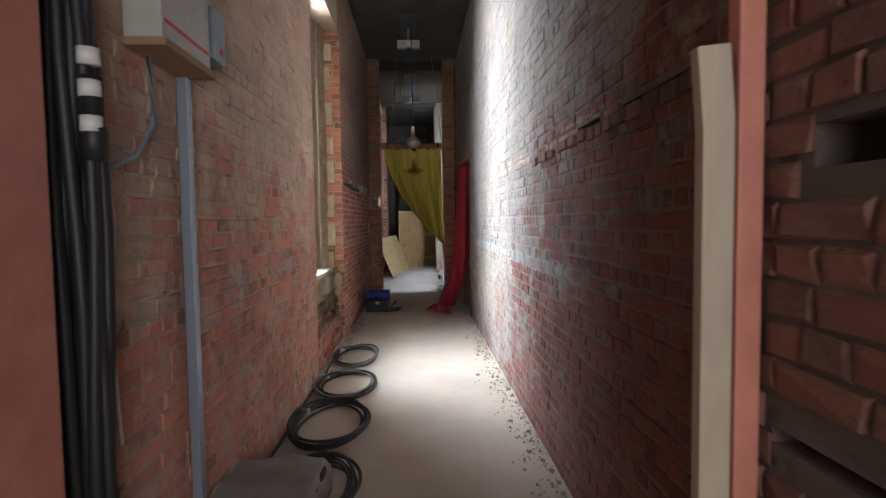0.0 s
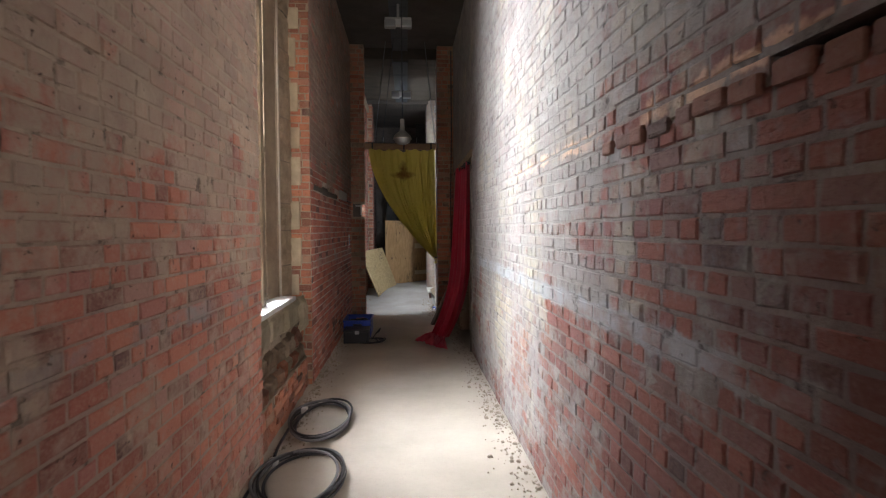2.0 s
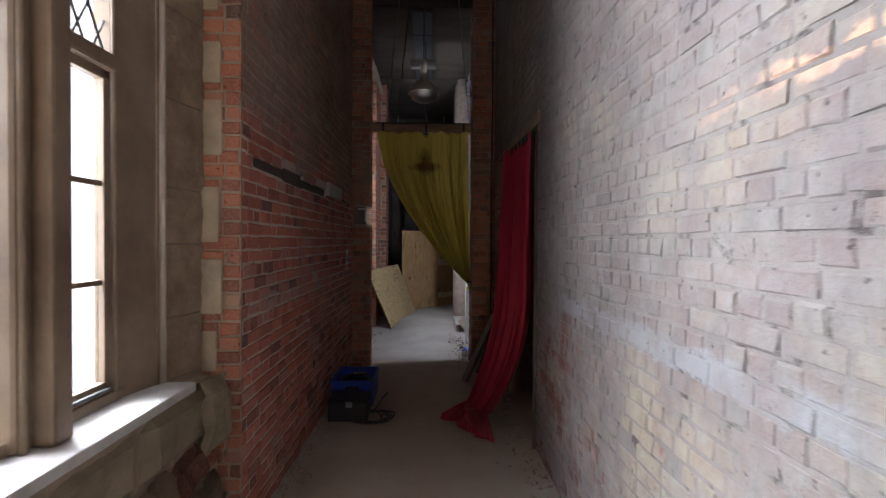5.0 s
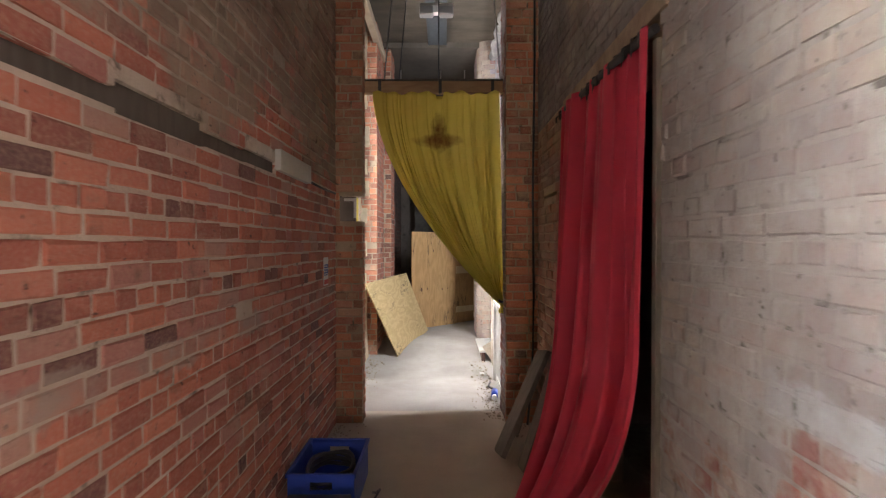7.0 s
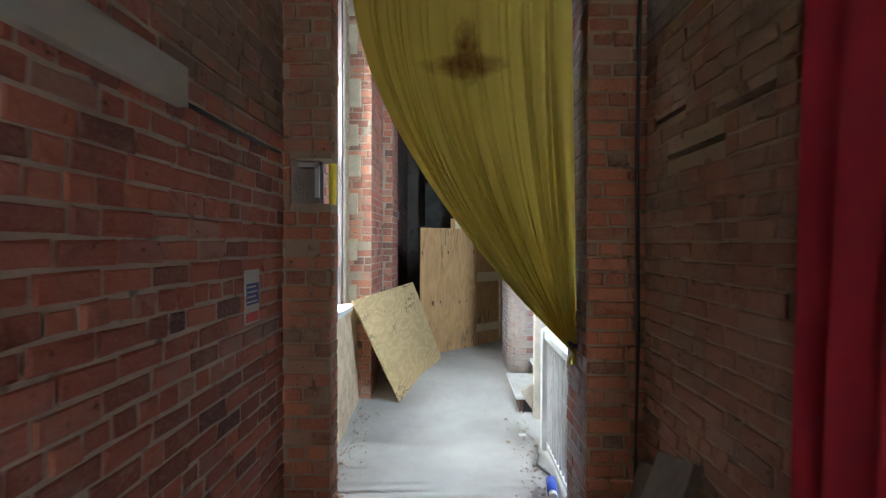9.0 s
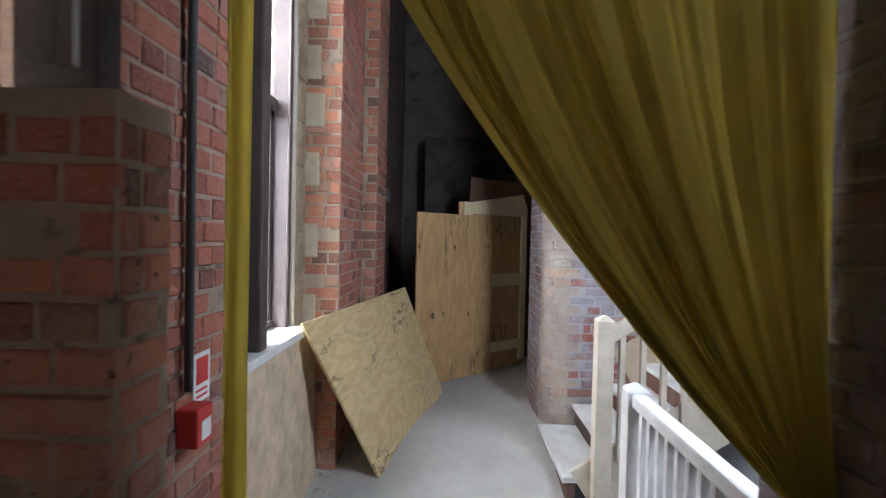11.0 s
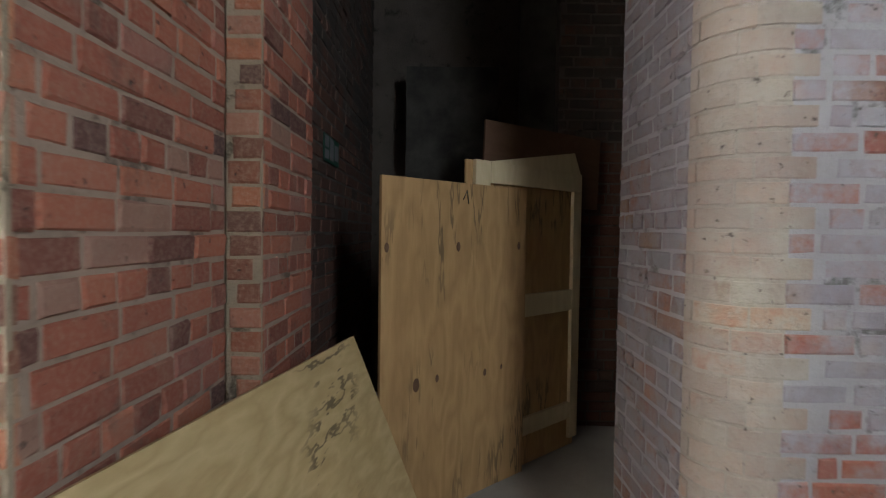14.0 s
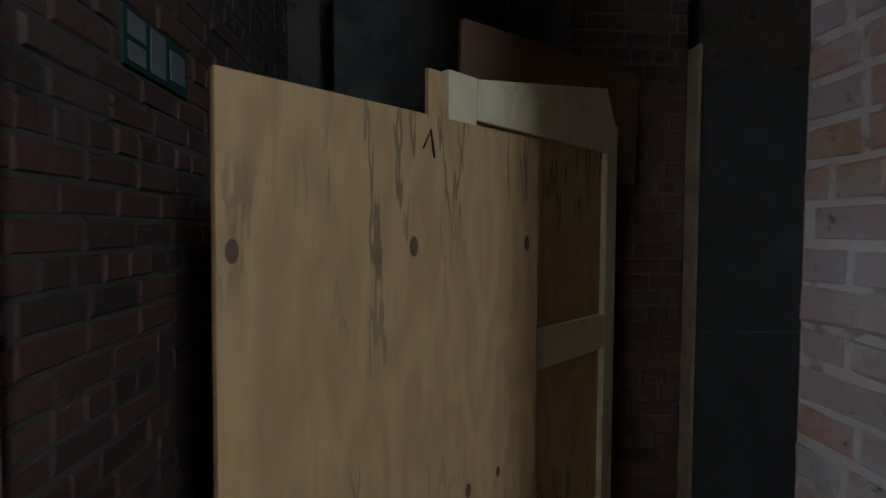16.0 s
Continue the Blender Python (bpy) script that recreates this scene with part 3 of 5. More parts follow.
tagged(part("floor", grid_bm(-1.5, 1.6, -2.6, 11.9, 0.06, floor_z), M_floor), "dusty beige screed floor of the corridor", "floor", "", "structure")
tagged(part("floor_landing", grid_bm(-1.5, 0.86, 11.9, 13.1, 0.06, floor_z), M_floor2), "pale dusty concrete floor beside the guard rail", "floor", "", "structure")
tagged(part("floor_end", grid_bm(-1.5, 2.6, 13.1, 18.2, 0.06, floor_z), M_floor2), "pale dusty screed floor of the landing", "floor", "", "structure")
tagged(part("ground", box_bm(-60, 60, -60, 60, -3.2, -3.0, 0), M_rubble), "rough ground far below the floor", "ground", "", "structure")
plain_wall("ceiling", -1.6, 1.6, -2.6, 11.7, 5.1, 5.3, M_ceiling, "dark plaster ceiling of the corridor", "ceiling")
plain_wall("ceiling_landing", -1.6, 1.6, 11.7, 14.9, 4.9, 5.3, M_landceil, "dark mottled plaster ceiling over the landing", "ceiling")
plain_wall("ceiling_end", -1.6, 2.6, 14.9, 18.3, 4.82, 5.3, M_ceiling, "dark plaster ceiling over the end passage", "ceiling")
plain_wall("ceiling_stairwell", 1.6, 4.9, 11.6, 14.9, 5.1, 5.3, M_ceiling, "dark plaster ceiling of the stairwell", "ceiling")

# ---- walls ----
brick_wall("wall_left_near", (-0.87, 5.40), (-0.87, -2.5), 0, 5.1, 0.5, M_brick_left, M_mortar_left, seed=11, near=(0.3, 3.6, 0.9, 2.4), gap=0.004,
           label="faded brick wall with worn cream limewash above")
brick_wall("wall_left_far", (-0.87, 11.52), (-0.87, 7.37), 0, 5.1, 0.5, M_brick_red, M_mortar_red, seed=12, near=(0.3, 3.6, 0.75, 2.1), rough=0.005,
           holes=[(1.75, 2.26, 2.13, 2.205), (2.26, 2.71, 2.125, 2.195), (2.71, 3.33, 2.115, 2.225), (3.33, 3.95, 2.13, 2.20)], label="red brick wall with pale joints and a slot for a lost batten")
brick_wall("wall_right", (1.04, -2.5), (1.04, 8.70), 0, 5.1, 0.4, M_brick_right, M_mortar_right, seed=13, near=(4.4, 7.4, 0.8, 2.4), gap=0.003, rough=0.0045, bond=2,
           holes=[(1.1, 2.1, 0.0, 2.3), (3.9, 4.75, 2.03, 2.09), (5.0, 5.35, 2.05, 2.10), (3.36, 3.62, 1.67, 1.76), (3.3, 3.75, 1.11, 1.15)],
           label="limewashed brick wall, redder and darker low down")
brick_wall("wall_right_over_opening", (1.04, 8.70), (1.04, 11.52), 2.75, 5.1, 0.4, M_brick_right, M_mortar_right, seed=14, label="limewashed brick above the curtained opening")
brick_wall("wall_right_far", (1.04, 10.30), (1.04, 11.52), 0, 2.75, 0.4, M_brick_brown, M_mortar, seed=15, rough=0.006, gap=0.008, holes=[(0.12, 0.5, 2.2, 2.235), (0.42, 0.95, 2.10, 2.13), (0.75, 1.1, 2.3, 2.325)], label="dull brown brick wall beside the curtained opening")
brick_wall("wall_right_near", (0.885, -0.3), (0.885, 1.118), 0, 5.1, 0.15, M_brick_near, M_mortar_dark, seed=34, near=None, rough=0.006, gap=0.008, bond=2,
           holes=[(1.0, 1.25, 1.70, 1.78), (0.95, 1.35, 1.15, 1.185)], label="dark red broken brick wall beside the plank")
# pier beside the first window
brick_wall("wall_pier", (-0.87, 7.35), (-1.14, 7.35), 0, 5.1, 0.018, M_brick_pier, M_mortar, seed=16, label="brick window jamb with stone quoins")
# pilasters under the beam
brick_wall("wall_pilaster_left", (-0.62, 11.52), (-0.88, 11.52), 0, 5.1, 0.018, M_brick_pilaster, M_mortar, seed=17, holes=[(0.0, 0.22, 1.92, 2.16)], label="brick pilaster with a rough notch")
brick_wall("wall_pilaster_left_side", (-0.62, 11.70), (-0.62, 11.54), 0, 5.1, 0.2, M_brick_pilaster, M_mortar, seed=18, holes=[(0.0, 0.2, 1.92, 2.16)], label="side of the brick pilaster")
brick_wall("wall_pilaster_right", (1.05, 11.52), (0.74, 11.52), 0, 5.1, 0.018, M_brick_pilaster, M_mortar, seed=19, label="brick pilaster with cracked joints")
brick_wall("wall_pilaster_right_side", (0.74, 11.54), (0.74, 12.0), 0, 5.1, 0.2, M_brick_stair, M_mortar_stair, seed=20, label="whitewashed side of the brick pilaster")
# landing
brick_wall("wall_landing_left", (-0.87, 12.52), (-0.87, 11.70), 0, 5.1, 0.4, M_brick_deep, M_mortar_pink, seed=21, label="brick wall beside the landing window")
brick_wall("wall_landing_pier", (-0.815, 14.13), (-1.12, 14.13), 0, 5.1, 0.018, M_brick_pier, M_mortar, seed=22, label="brick jamb with stone quoins")
brick_wall("wall_landing_pier_side", (-0.815, 14.98), (-0.815, 14.15), 0, 5.1, 0.3, M_brick_deep, M_mortar_pink, seed=23, label="red brick wall with plaster above")
brick_wall("wall_landing_pier_step", (-0.70, 14.98), (-0.815, 14.98), 0, 5.1, 0.018, M_brick_pier, M_mortar, seed=24, label="small brick pilaster")
brick_wall("wall_landing_pier_end", (-0.70, 15.62), (-0.70, 15.0), 0, 5.1, 0.3, M_brick_deep, M_mortar_pink, seed=25, label="orange brick pilaster side")
# Both passage side walls take the brick darkened for shade.
brick_wall("wall_end_left", (-0.78, 18.0), (-0.78, 15.62), 0, 4.85, 0.3, M_brick_dark, M_mortar_dark, seed=26, label="brick wall of the dark passage, shade put into its colour")
brick_wall("wall_stair", (4.8, 14.81), (0.88, 14.81), 0, 5.1, 0.3, M_brick_stair, M_mortar_stair, seed=27, near=(2.2, 3.95, 0.5, 2.3), gap=0.003, course=STAIR_COURSE, tooth=0.11, label="patchy whitewashed brick wall along the stair")
brick_wall("wall_end_right", (0.68, 15.01), (0.68, 15.68), 0, 4.85, 0.2, M_brick_end, M_mortar_stair, seed=28, gap=0.003, rough=0.004, course=STAIR_COURSE, label="limewashed brick corner")
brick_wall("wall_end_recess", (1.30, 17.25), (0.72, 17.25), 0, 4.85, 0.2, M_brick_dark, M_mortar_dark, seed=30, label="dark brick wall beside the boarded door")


def round_corner():
    """The bullnosed corner between the stair wall and the end passage."""
    rs = random.Random(5)
    r, cx, cy = 0.2, 0.88, 15.01
    core = part("wall_corner", lathe_bm([(r - 0.0025, 0), (r - 0.0025, 5.1)], 32, (cx, cy, 0)), M_brick_corner)
    tagged(core, "rounded limewashed brick corner of the stair wall", "wall", "", "structure")
    z, k = 0.0, 0
    while z < 5.0:
        a, last = -0.4 * (k % 2), 1.0 + 0.35 * (k % 2)
        while a < last:
            a0, a1 = max(a, 0.0) + 0.012, min(a + 0.55, last) - 0.012
            a += 0.55
            if a1 - a0 < 0.08:
                continue
            verts, faces = [], []
            for rr, ins in ((r - 0.03, 0.0), (r - 0.0015, 0.0), (r + rs.uniform(0.0, 0.003), 0.003)):
                for q in range(5):
                    u = a0 + (a1 - a0) * q / 4
                    t = math.radians(180 + 90 * min(u, 1.0))
                    over = max(u - 1.0, 0.0) * r * math.pi / 2
                    for zz in (z + ins, z + STAIR_COURSE - JOINT - ins):
                        verts.append((cx + over + rr * math.cos(t), cy + rr * math.sin(t), zz + rs.uniform(-0.002, 0.002)))
            for ring in (0, 1):
                for q in range(4):
                    A, B = ring * 10 + q * 2, (ring + 1) * 10 + q * 2
                    faces.append((A, A + 2, B + 2, B))
                    faces.append((A + 3, A + 1, B + 1, B + 3))
                A, B = ring * 10, (ring + 1) * 10
                faces.append((A + 1, A, B, B + 1))
                faces.append((A + 8, A + 9, B + 9, B + 8))
            for q in range(4):
                A = 20 + q * 2
                faces.append((A, A + 2, A + 3, A + 1))
            me = bpy.data.meshes.new("brick")
            me.from_pydata(verts, [], faces)
            me.materials.append(M_brick_corner)
            new("brick", me).parent = core
        z += STAIR_COURSE
        k += 1


round_corner()
plain_wall("wall_end_plaster", 0.45, 0.92, 17.4, 17.5, 2.0, 4.85, M_peel, "peeling plaster high in the end passage, darkened to stand for shade")
plain_wall("wall_end_block", -0.45, 0.3, 17.6, 17.7, 0.1, 3.0, M_peel, "blockwork at the end of the passage, darkened to stand for shade")
# plain walls added to close the place; the dark mortar ones carry shade in their colour
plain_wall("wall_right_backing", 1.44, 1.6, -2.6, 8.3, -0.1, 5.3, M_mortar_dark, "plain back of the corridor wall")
plain_wall("wall_back", -1.6, 1.6, -2.8, -2.6, -0.1, 5.3, M_mortar_dark, "plain dark wall added to close the start of the corridor")
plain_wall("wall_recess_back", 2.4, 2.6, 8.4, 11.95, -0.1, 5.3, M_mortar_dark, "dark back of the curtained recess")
# Floor and ceiling added here to keep sky light out of the recess.
plain_wall("floor_recess", 1.59, 2.6, 8.3, 11.6, -0.2, -0.012, M_rubble, "rubble-coloured floor added to close the curtained recess", "floor")
plain_wall("ceiling_recess", 1.601, 2.6, 8.3, 11.75, 5.1, 5.3, M_ceiling, "dark ceiling added to close the curtained recess", "ceiling")
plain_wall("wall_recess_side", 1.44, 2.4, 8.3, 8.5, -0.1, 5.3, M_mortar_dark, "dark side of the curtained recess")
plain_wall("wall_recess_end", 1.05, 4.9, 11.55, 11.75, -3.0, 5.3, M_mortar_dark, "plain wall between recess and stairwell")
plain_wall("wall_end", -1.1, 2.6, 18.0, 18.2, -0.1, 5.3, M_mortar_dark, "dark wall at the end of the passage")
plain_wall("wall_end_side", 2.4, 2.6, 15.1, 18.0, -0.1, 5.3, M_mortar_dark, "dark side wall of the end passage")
plain_wall("wall_stairwell_low", 4.7, 4.9, 11.75, 14.9, -3.0, 0.6, M_plaster, "plaster wall under the stairwell window")
plain_wall("wall_stairwell_high", 4.7, 4.9, 11.75, 14.9, 3.2, 5.3, M_plaster, "plaster wall over the stairwell window")
plain_wall("wall_outer_low", -1.37, -1.26, 5.41, 7.34, -0.1, 0.96, M_plaster, "plastered wall under the window")
plain_wall("wall_outer_high", -1.37, -0.88, 5.41, 7.34, 4.2, 5.3, M_plaster, "plastered wall over the window")
rough_face("wall_landing_breast", -0.955, 12.53, 14.12, 0.0, 1.068, 0.016, M_revealstone, "rough buff stone wall under the landing window")
plain_wall("wall_outer_high_landing", -1.37, -0.95, 12.53, 14.12, 4.2, 5.3, M_plaster, "plastered wall over the landing window")
brick_wall("wall_breast_foot", (-0.915, 7.34), (-0.915, 5.41), 0, 0.32, 0.04, M_brick_pier, M_mortar, seed=33, rough=0.010, gap=0.012, skip=0.12, label="ragged brickwork at the foot of the window wall")
rough_face("wall_window_breast", -0.995, 5.41, 7.345, 0.0, 0.964, 0.012, M_mortar, "broken mortar wall under the window sill")


def rough_stone(y0, y1, z0, z1, x, lump, seed):
    """One hewn stone, its face to +x lumpy and its edges worn back."""
    bm = bmesh.new()
    ny, nz = 8, 6
    r = random.Random(seed)
    dy, dz = [r.uniform(-0.016, 0.016) for _ in range(4)], [r.uniform(-0.014, 0.014) for _ in range(4)]
    g = []
    for k in range(nz + 1):
        row = []
        for i in range(ny + 1):
            a, b = i / ny, k / nz
            y = y0 + (y1 - y0) * a + dy[0] * (1 - b) * (1 - a) + dy[1] * b * (1 - a) + dy[2] * a * b + dy[3] * a * (1 - b)
            z = z0 + (z1 - z0) * b + dz[0] * (1 - a) * (1 - b) + dz[1] * a * (1 - b) + dz[2] * a * b + dz[3] * (1 - a) * b
            edge = min(a, 1 - a, b * 0.8, (1 - b) * 0.8)
            h = -0.05 * max(0.0, 0.12 - edge) / 0.12 + lump * (noise.noise((y * 7, z * 8, seed)) + 0.5 * noise.noise((y * 21, z * 21, seed)))
            row.append(bm.verts.new((x + h, y, z)))
        g.append(row)
    for k in range(nz):
        for i in range(ny):
            bm.faces.new((g[k][i], g[k][i + 1], g[k + 1][i + 1], g[k + 1][i]))
    bmesh.ops.solidify(bm, geom=bm.faces[:], thickness=0.06)
    bmesh.ops.recalc_face_normals(bm, faces=bm.faces[:])
    return bm


def breast_stones():
    base = empty("wall_breast_stones", (-0.98, 6.4, 0.3))
    tagged(base, "hewn stone apron over rough rubble under the window sill", "wall", "", "structure")
    r = random.Random(8)
    n = 0
    for z0, z1, w0, w1, x, lump, mt in ((0.70, 0.96, 0.5, 0.95, -0.955, 0.014, M_stone), (0.50, 0.69, 0.16, 0.42, -0.945, 0.035, M_breast), (0.32, 0.49, 0.14, 0.36, -0.925, 0.035, M_breast)):
        y = 5.415
        while y < 7.25:
            w = min(r.uniform(w0, w1), 7.335 - y)
            n += 1
            red = mt is M_breast and r.random() < 0.3
            at_thing(base, "stone", rough_stone(y + 0.006, y + w - 0.006, z0 + r.uniform(0, 0.012), z1 - r.uniform(0, 0.012), x + r.uniform(-0.02, 0.02), lump, n), M_brick_pier if red else mt)
            y += w
    at_thing(base, "stone", rough_stone(7.05, 7.335, 0.62, 0.99, -0.90, 0.05, 99), M_stone, None, "broken corner stone standing proud")


breast_stones()
plain_wall("wall_notch_back", -0.86, -0.70, 11.60, 11.66, 1.9, 2.2, M_mortar_dark, "broken brick at the back of the notch")
notch = part("metal_bracket", merge_bm(box_bm(-0.70, -0.675, 11.50, 11.515, 1.95, 2.14, 0.002), box_bm(-0.79, -0.675, 11.50, 11.515, 2.11, 2.135, 0.002)), M_steel)
tagged(notch, "bent steel bracket fixed across the pilaster notch", "bracket")


# ---- windows ----
def lattice(x, a, b, z0, z1, step=0.125, rise=0.21):
    """Lead cames in diamonds, clipped to one light."""
    bms = []
    k = -int((z1 - z0) / rise) - 2
    while a + k * step < b + (z1 - z0) * step / rise:
        for sgn in (1, -1):
            base = a + k * step if sgn > 0 else b - k * step
            pts = []
            for i in range(81):
                zz = z0 + (z1 - z0) * i / 80
                yy = base + sgn * (zz - z0) * step / rise
                if a <= yy <= b:
                    pts.append((x, yy, zz))
            if len(pts) > 1:
                bms.append(tube_bm([pts[0], pts[-1]], 0.0065, 5))
        k += 1
    return merge_bm(*bms)


def prism_bm(plan, z0, z1):
    bm = bmesh.new()
    lo, hi = [bm.verts.new((*q, z0)) for q in plan], [bm.verts.new((*q, z1)) for q in plan]
    bm.faces.new(lo[::-1])
    bm.faces.new(hi)
    for k in range(len(plan)):
        m = (k + 1) % len(plan)
        bm.faces.new((lo[k], lo[m], hi[m], hi[k]))
    bmesh.ops.recalc_face_normals(bm, faces=bm.faces[:])
    return bm


def stone_reveal(name, a, b, zs, seed, label):
    """Rough stones stacked in the splayed reveal between a window frame at a and the pier at b."""
    r = random.Random(seed)
    core = part(name, prism_bm((a, b, (b[0] - 0.25, b[1] + 0.02), (a[0] - 0.06, b[1] + 0.02), (a[0] - 0.06, a[1] + 0.004)), 0.0, 5.1), M_mortar)
    tagged(core, label, "wall", "", "structure")
    d = Vector((b[0] - a[0], b[1] - a[1], 0))
    L = d.length
    d.normalize()
    n = Vector((d.y, -d.x, 0))
    m = Matrix((d, -n, Vector((0, 0, 1)))).transposed().to_4x4()
    m.translation = Vector((a[0], a[1], 0))
    z = zs
    while z < 4.9:
        h = r.uniform(0.22, 0.46)
        bm = bmesh.new()
        cut = 6
        out = r.uniform(0.016, 0.028)
        g = []
        for k in range(cut + 1):
            row = []
            for q in range(5):
                edge = 0.014 if k in (0, cut) or q in (0, 4) else 0.014 * noise.noise((q * 0.9, (z + h * k / cut) * 9, seed))
                u = 0.01 + (L - 0.02) * q / 4
                zz = z + 0.006 + (h - 0.012) * k / cut
                row.append(bm.verts.new(m @ Vector((u, -out + edge + r.uniform(-0.006, 0.006), zz))))
            g.append(row)
        for k in range(cut):
            for q in range(4):
                bm.faces.new((g[k][q], g[k][q + 1], g[k + 1][q + 1], g[k + 1][q]))
        bmesh.ops.solidify(bm, geom=bm.faces[:], thickness=-0.03)
        bmesh.ops.recalc_face_normals(bm, faces=bm.faces[:])
        part("stone", bm, M_revealstone, core)
        z += h


stone_reveal("wall_reveal", (-1.135, 7.03), (-1.075, 7.36), 1.0, 41, "rough buff stones in the splayed window reveal")
stone_reveal("wall_reveal_landing", (-1.05, 13.88), (-1.055, 14.14), 1.0, 42, "rough brown stones in the splayed landing window reveal")


def mullion_window(name, x, y0, m0, m1, y1, z0, z1, bars, m_frame, label, boarded=False, jw=0.17, jd=0.07, sp=0.05, mx=0.0):
    """Two tall lights parted by a stout moulded mullion: the near one leaded right down (or boarded), the far one with a plain casement under a transom."""
    w = empty(name, (x, (y0 + y1) / 2, z0))
    tagged(w, label, "window", "", "structure")

    def p(nm, bm, mt, lab=""):
        return at_thing(w, nm, bm, mt, None, lab)
    tz = bars[0]
    # jambs: splayed boards with rounded beads
    p("jamb", box_bm(x - 0.06, x + 0.03, y0, y0 + 0.12, z0, z1, 0.01), m_frame)
    p("jamb", prism_bm(((x - 0.06, y1 - jw), (x + 0.012, y1 - jw), (x + jd, y1 - sp), (x + jd, y1 - 0.002), (x - 0.06, y1 - 0.002)), z0, z1), m_frame)
    for dx, dy, r in ((jd + 0.005, 0.015, 0.02), (0.02, jw - 0.01, 0.011), (jd, sp, 0.01)):
        p("bead", tube_bm([(x + dx, y1 - dy, z0), (x + dx, y1 - dy, z1)], r, 8), M_cream if dx > jd else m_frame)
    # mullion
    x += mx
    p("mullion", box_bm(x - 0.08, x + 0.06, m0, m1, z0, z1, 0.02), m_frame)
    p("mullion_nose", box_bm(x + 0.05, x + 0.13, (m0 + m1) / 2 - 0.05, (m0 + m1) / 2 + 0.05, z0, z1, 0.015), m_frame)
    for yy in (m0 + 0.02, m1 - 0.02):
        p("bead", tube_bm([(x + 0.065, yy, z0), (x + 0.065, yy, z1)], 0.012, 8), m_frame)
    x -= mx
    p("head", box_bm(x - 0.06, x + 0.03, y0, y1, z1 - 0.08, z1, 0.01), m_frame)
    p("foot", box_bm(x - 0.06, x + 0.03, y0, y1, z0, z0 + 0.045, 0.008), m_frame)
    a, b = m1 + 0.004, y1 - jw - 0.004
    p("transom", box_bm(x - 0.05, x + 0.045, a, b, tz, tz + 0.07, 0.015), m_frame)
    s0 = bars[3] - 0.045
    for c, d, e, f in ((a, a + 0.03, s0, tz), (b - 0.045, b, s0, tz), (a, b, s0, s0 + 0.05), (a, b, tz - 0.04, tz)):
        p("casement", box_bm(x - 0.025, x + 0.015, c, d, e, f, 0.005), m_frame)
    for zz in bars[1:3]:
        p("glazing_bar", box_bm(x - 0.02, x + 0.005, a, b, zz - 0.011, zz + 0.011, 0.003), m_frame)
    for c, d in zip((s0 + 0.05, *[q + 0.011 for q in bars[2:0:-1]]), (bars[2] - 0.011, bars[1] - 0.011, tz - 0.04)):
        p("pane", box_bm(x - 0.016, x - 0.012, a + 0.03, b - 0.045, c, d, 0), M_glass).visible_shadow = False
    p("stay", bar_bm((x + 0.04, a + 0.04, s0 + 0.03), (x + 0.035, b - 0.06, s0 + 0.025), 0.016, 0.012), M_lead)
    p("leading", lattice(x - 0.01, a, b, tz + 0.07, z1 - 0.08), M_lead)
    if boarded:
        p("board", box_bm(x - 0.02, x, y0 + 0.12, m0 - 0.004, z0 + 0.045, z1 - 0.08, 0.002), M_plydoor, "plywood board over the light")
        p("cleat", box_bm(x, x + 0.03, m0 - 0.16, m0 - 0.006, 1.66, 1.76, 0.003), M_batten)
    else:
        p("leading", lattice(x - 0.01, y0 + 0.12, m0 - 0.004, z0 + 0.045, z1 - 0.08), M_lead)
        for k in range(12):
            zz = z0 + 0.15 + k * 0.26
            p("saddle_bar", box_bm(x - 0.002, x + 0.008, m0 - 0.09, m0 - 0.004, zz, zz + 0.012, 0.002), M_lead)


mullion_window("window_1", -1.20, 5.42, 6.14, 6.37, 7.03, 1.01, 4.2, (2.40, 1.93, 1.52, 1.10), M_oakframe, "brown-painted mullioned window, leaded lattice and a plain casement", jw=0.315)
mullion_window("window_2", -1.16, 12.53, 12.98, 13.31, 13.88, 1.115, 4.2, (2.41, 1.885, 1.51, 1.16), M_darkframe, "dark-brown mullioned landing window, one light boarded over", True, jw=0.09, jd=0.11, sp=0.085, mx=0.08)


def sill(x0, x1, y0, y1, z):
    ob = part("window_sill", box_bm(x0, x1, y0, y1, z - 0.045, z, 0.008), M_white)
    tagged(ob, "chipped white-painted window sill", "sill", "", "structure")


sill(-1.22, -0.97, 5.41, 7.03, 1.01)
sill(-1.18, -0.925, 12.53, 13.86, 1.115)
# sky seen through the panes
m_sky, nt_sky, b_sky = mat_new("bright_overcast", 1.0)
em = nd(nt_sky, "ShaderNodeEmission", Strength=2.2)
em.inputs[0].default_value = (0.9, 0.95, 1.0, 1)
nt_sky.links.new(em.outputs[0], nt_sky.nodes["Material Output"].inputs[0])
ob = part("backdrop", box_bm(-5.05, -5.0, -2, 32, -3, 9, 0), m_sky)
tagged(ob, "overcast sky outside the windows", "sky", "", "structure")


# ---- beam and curtains ----
beam = empty("beam", (0.1, 11.83, 3.27))
tagged(beam, "rough timber beam across the corridor with a batten", "beam", "", "structure")


at_thing(beam, "timber", box_bm(-0.865, 0.86, 11.79, 11.88, 3.215, 3.33, 0.008), M_beam)
at_thing(beam, "batten", box_bm(-0.60, 0.735, 11.765, 11.79, 3.205, 3.32, 0.004), M_beam)
at_thing(beam, "capping", box_bm(-0.865, 0.86, 11.77, 11.89, 3.331, 3.345, 0.003), M_darkwood)
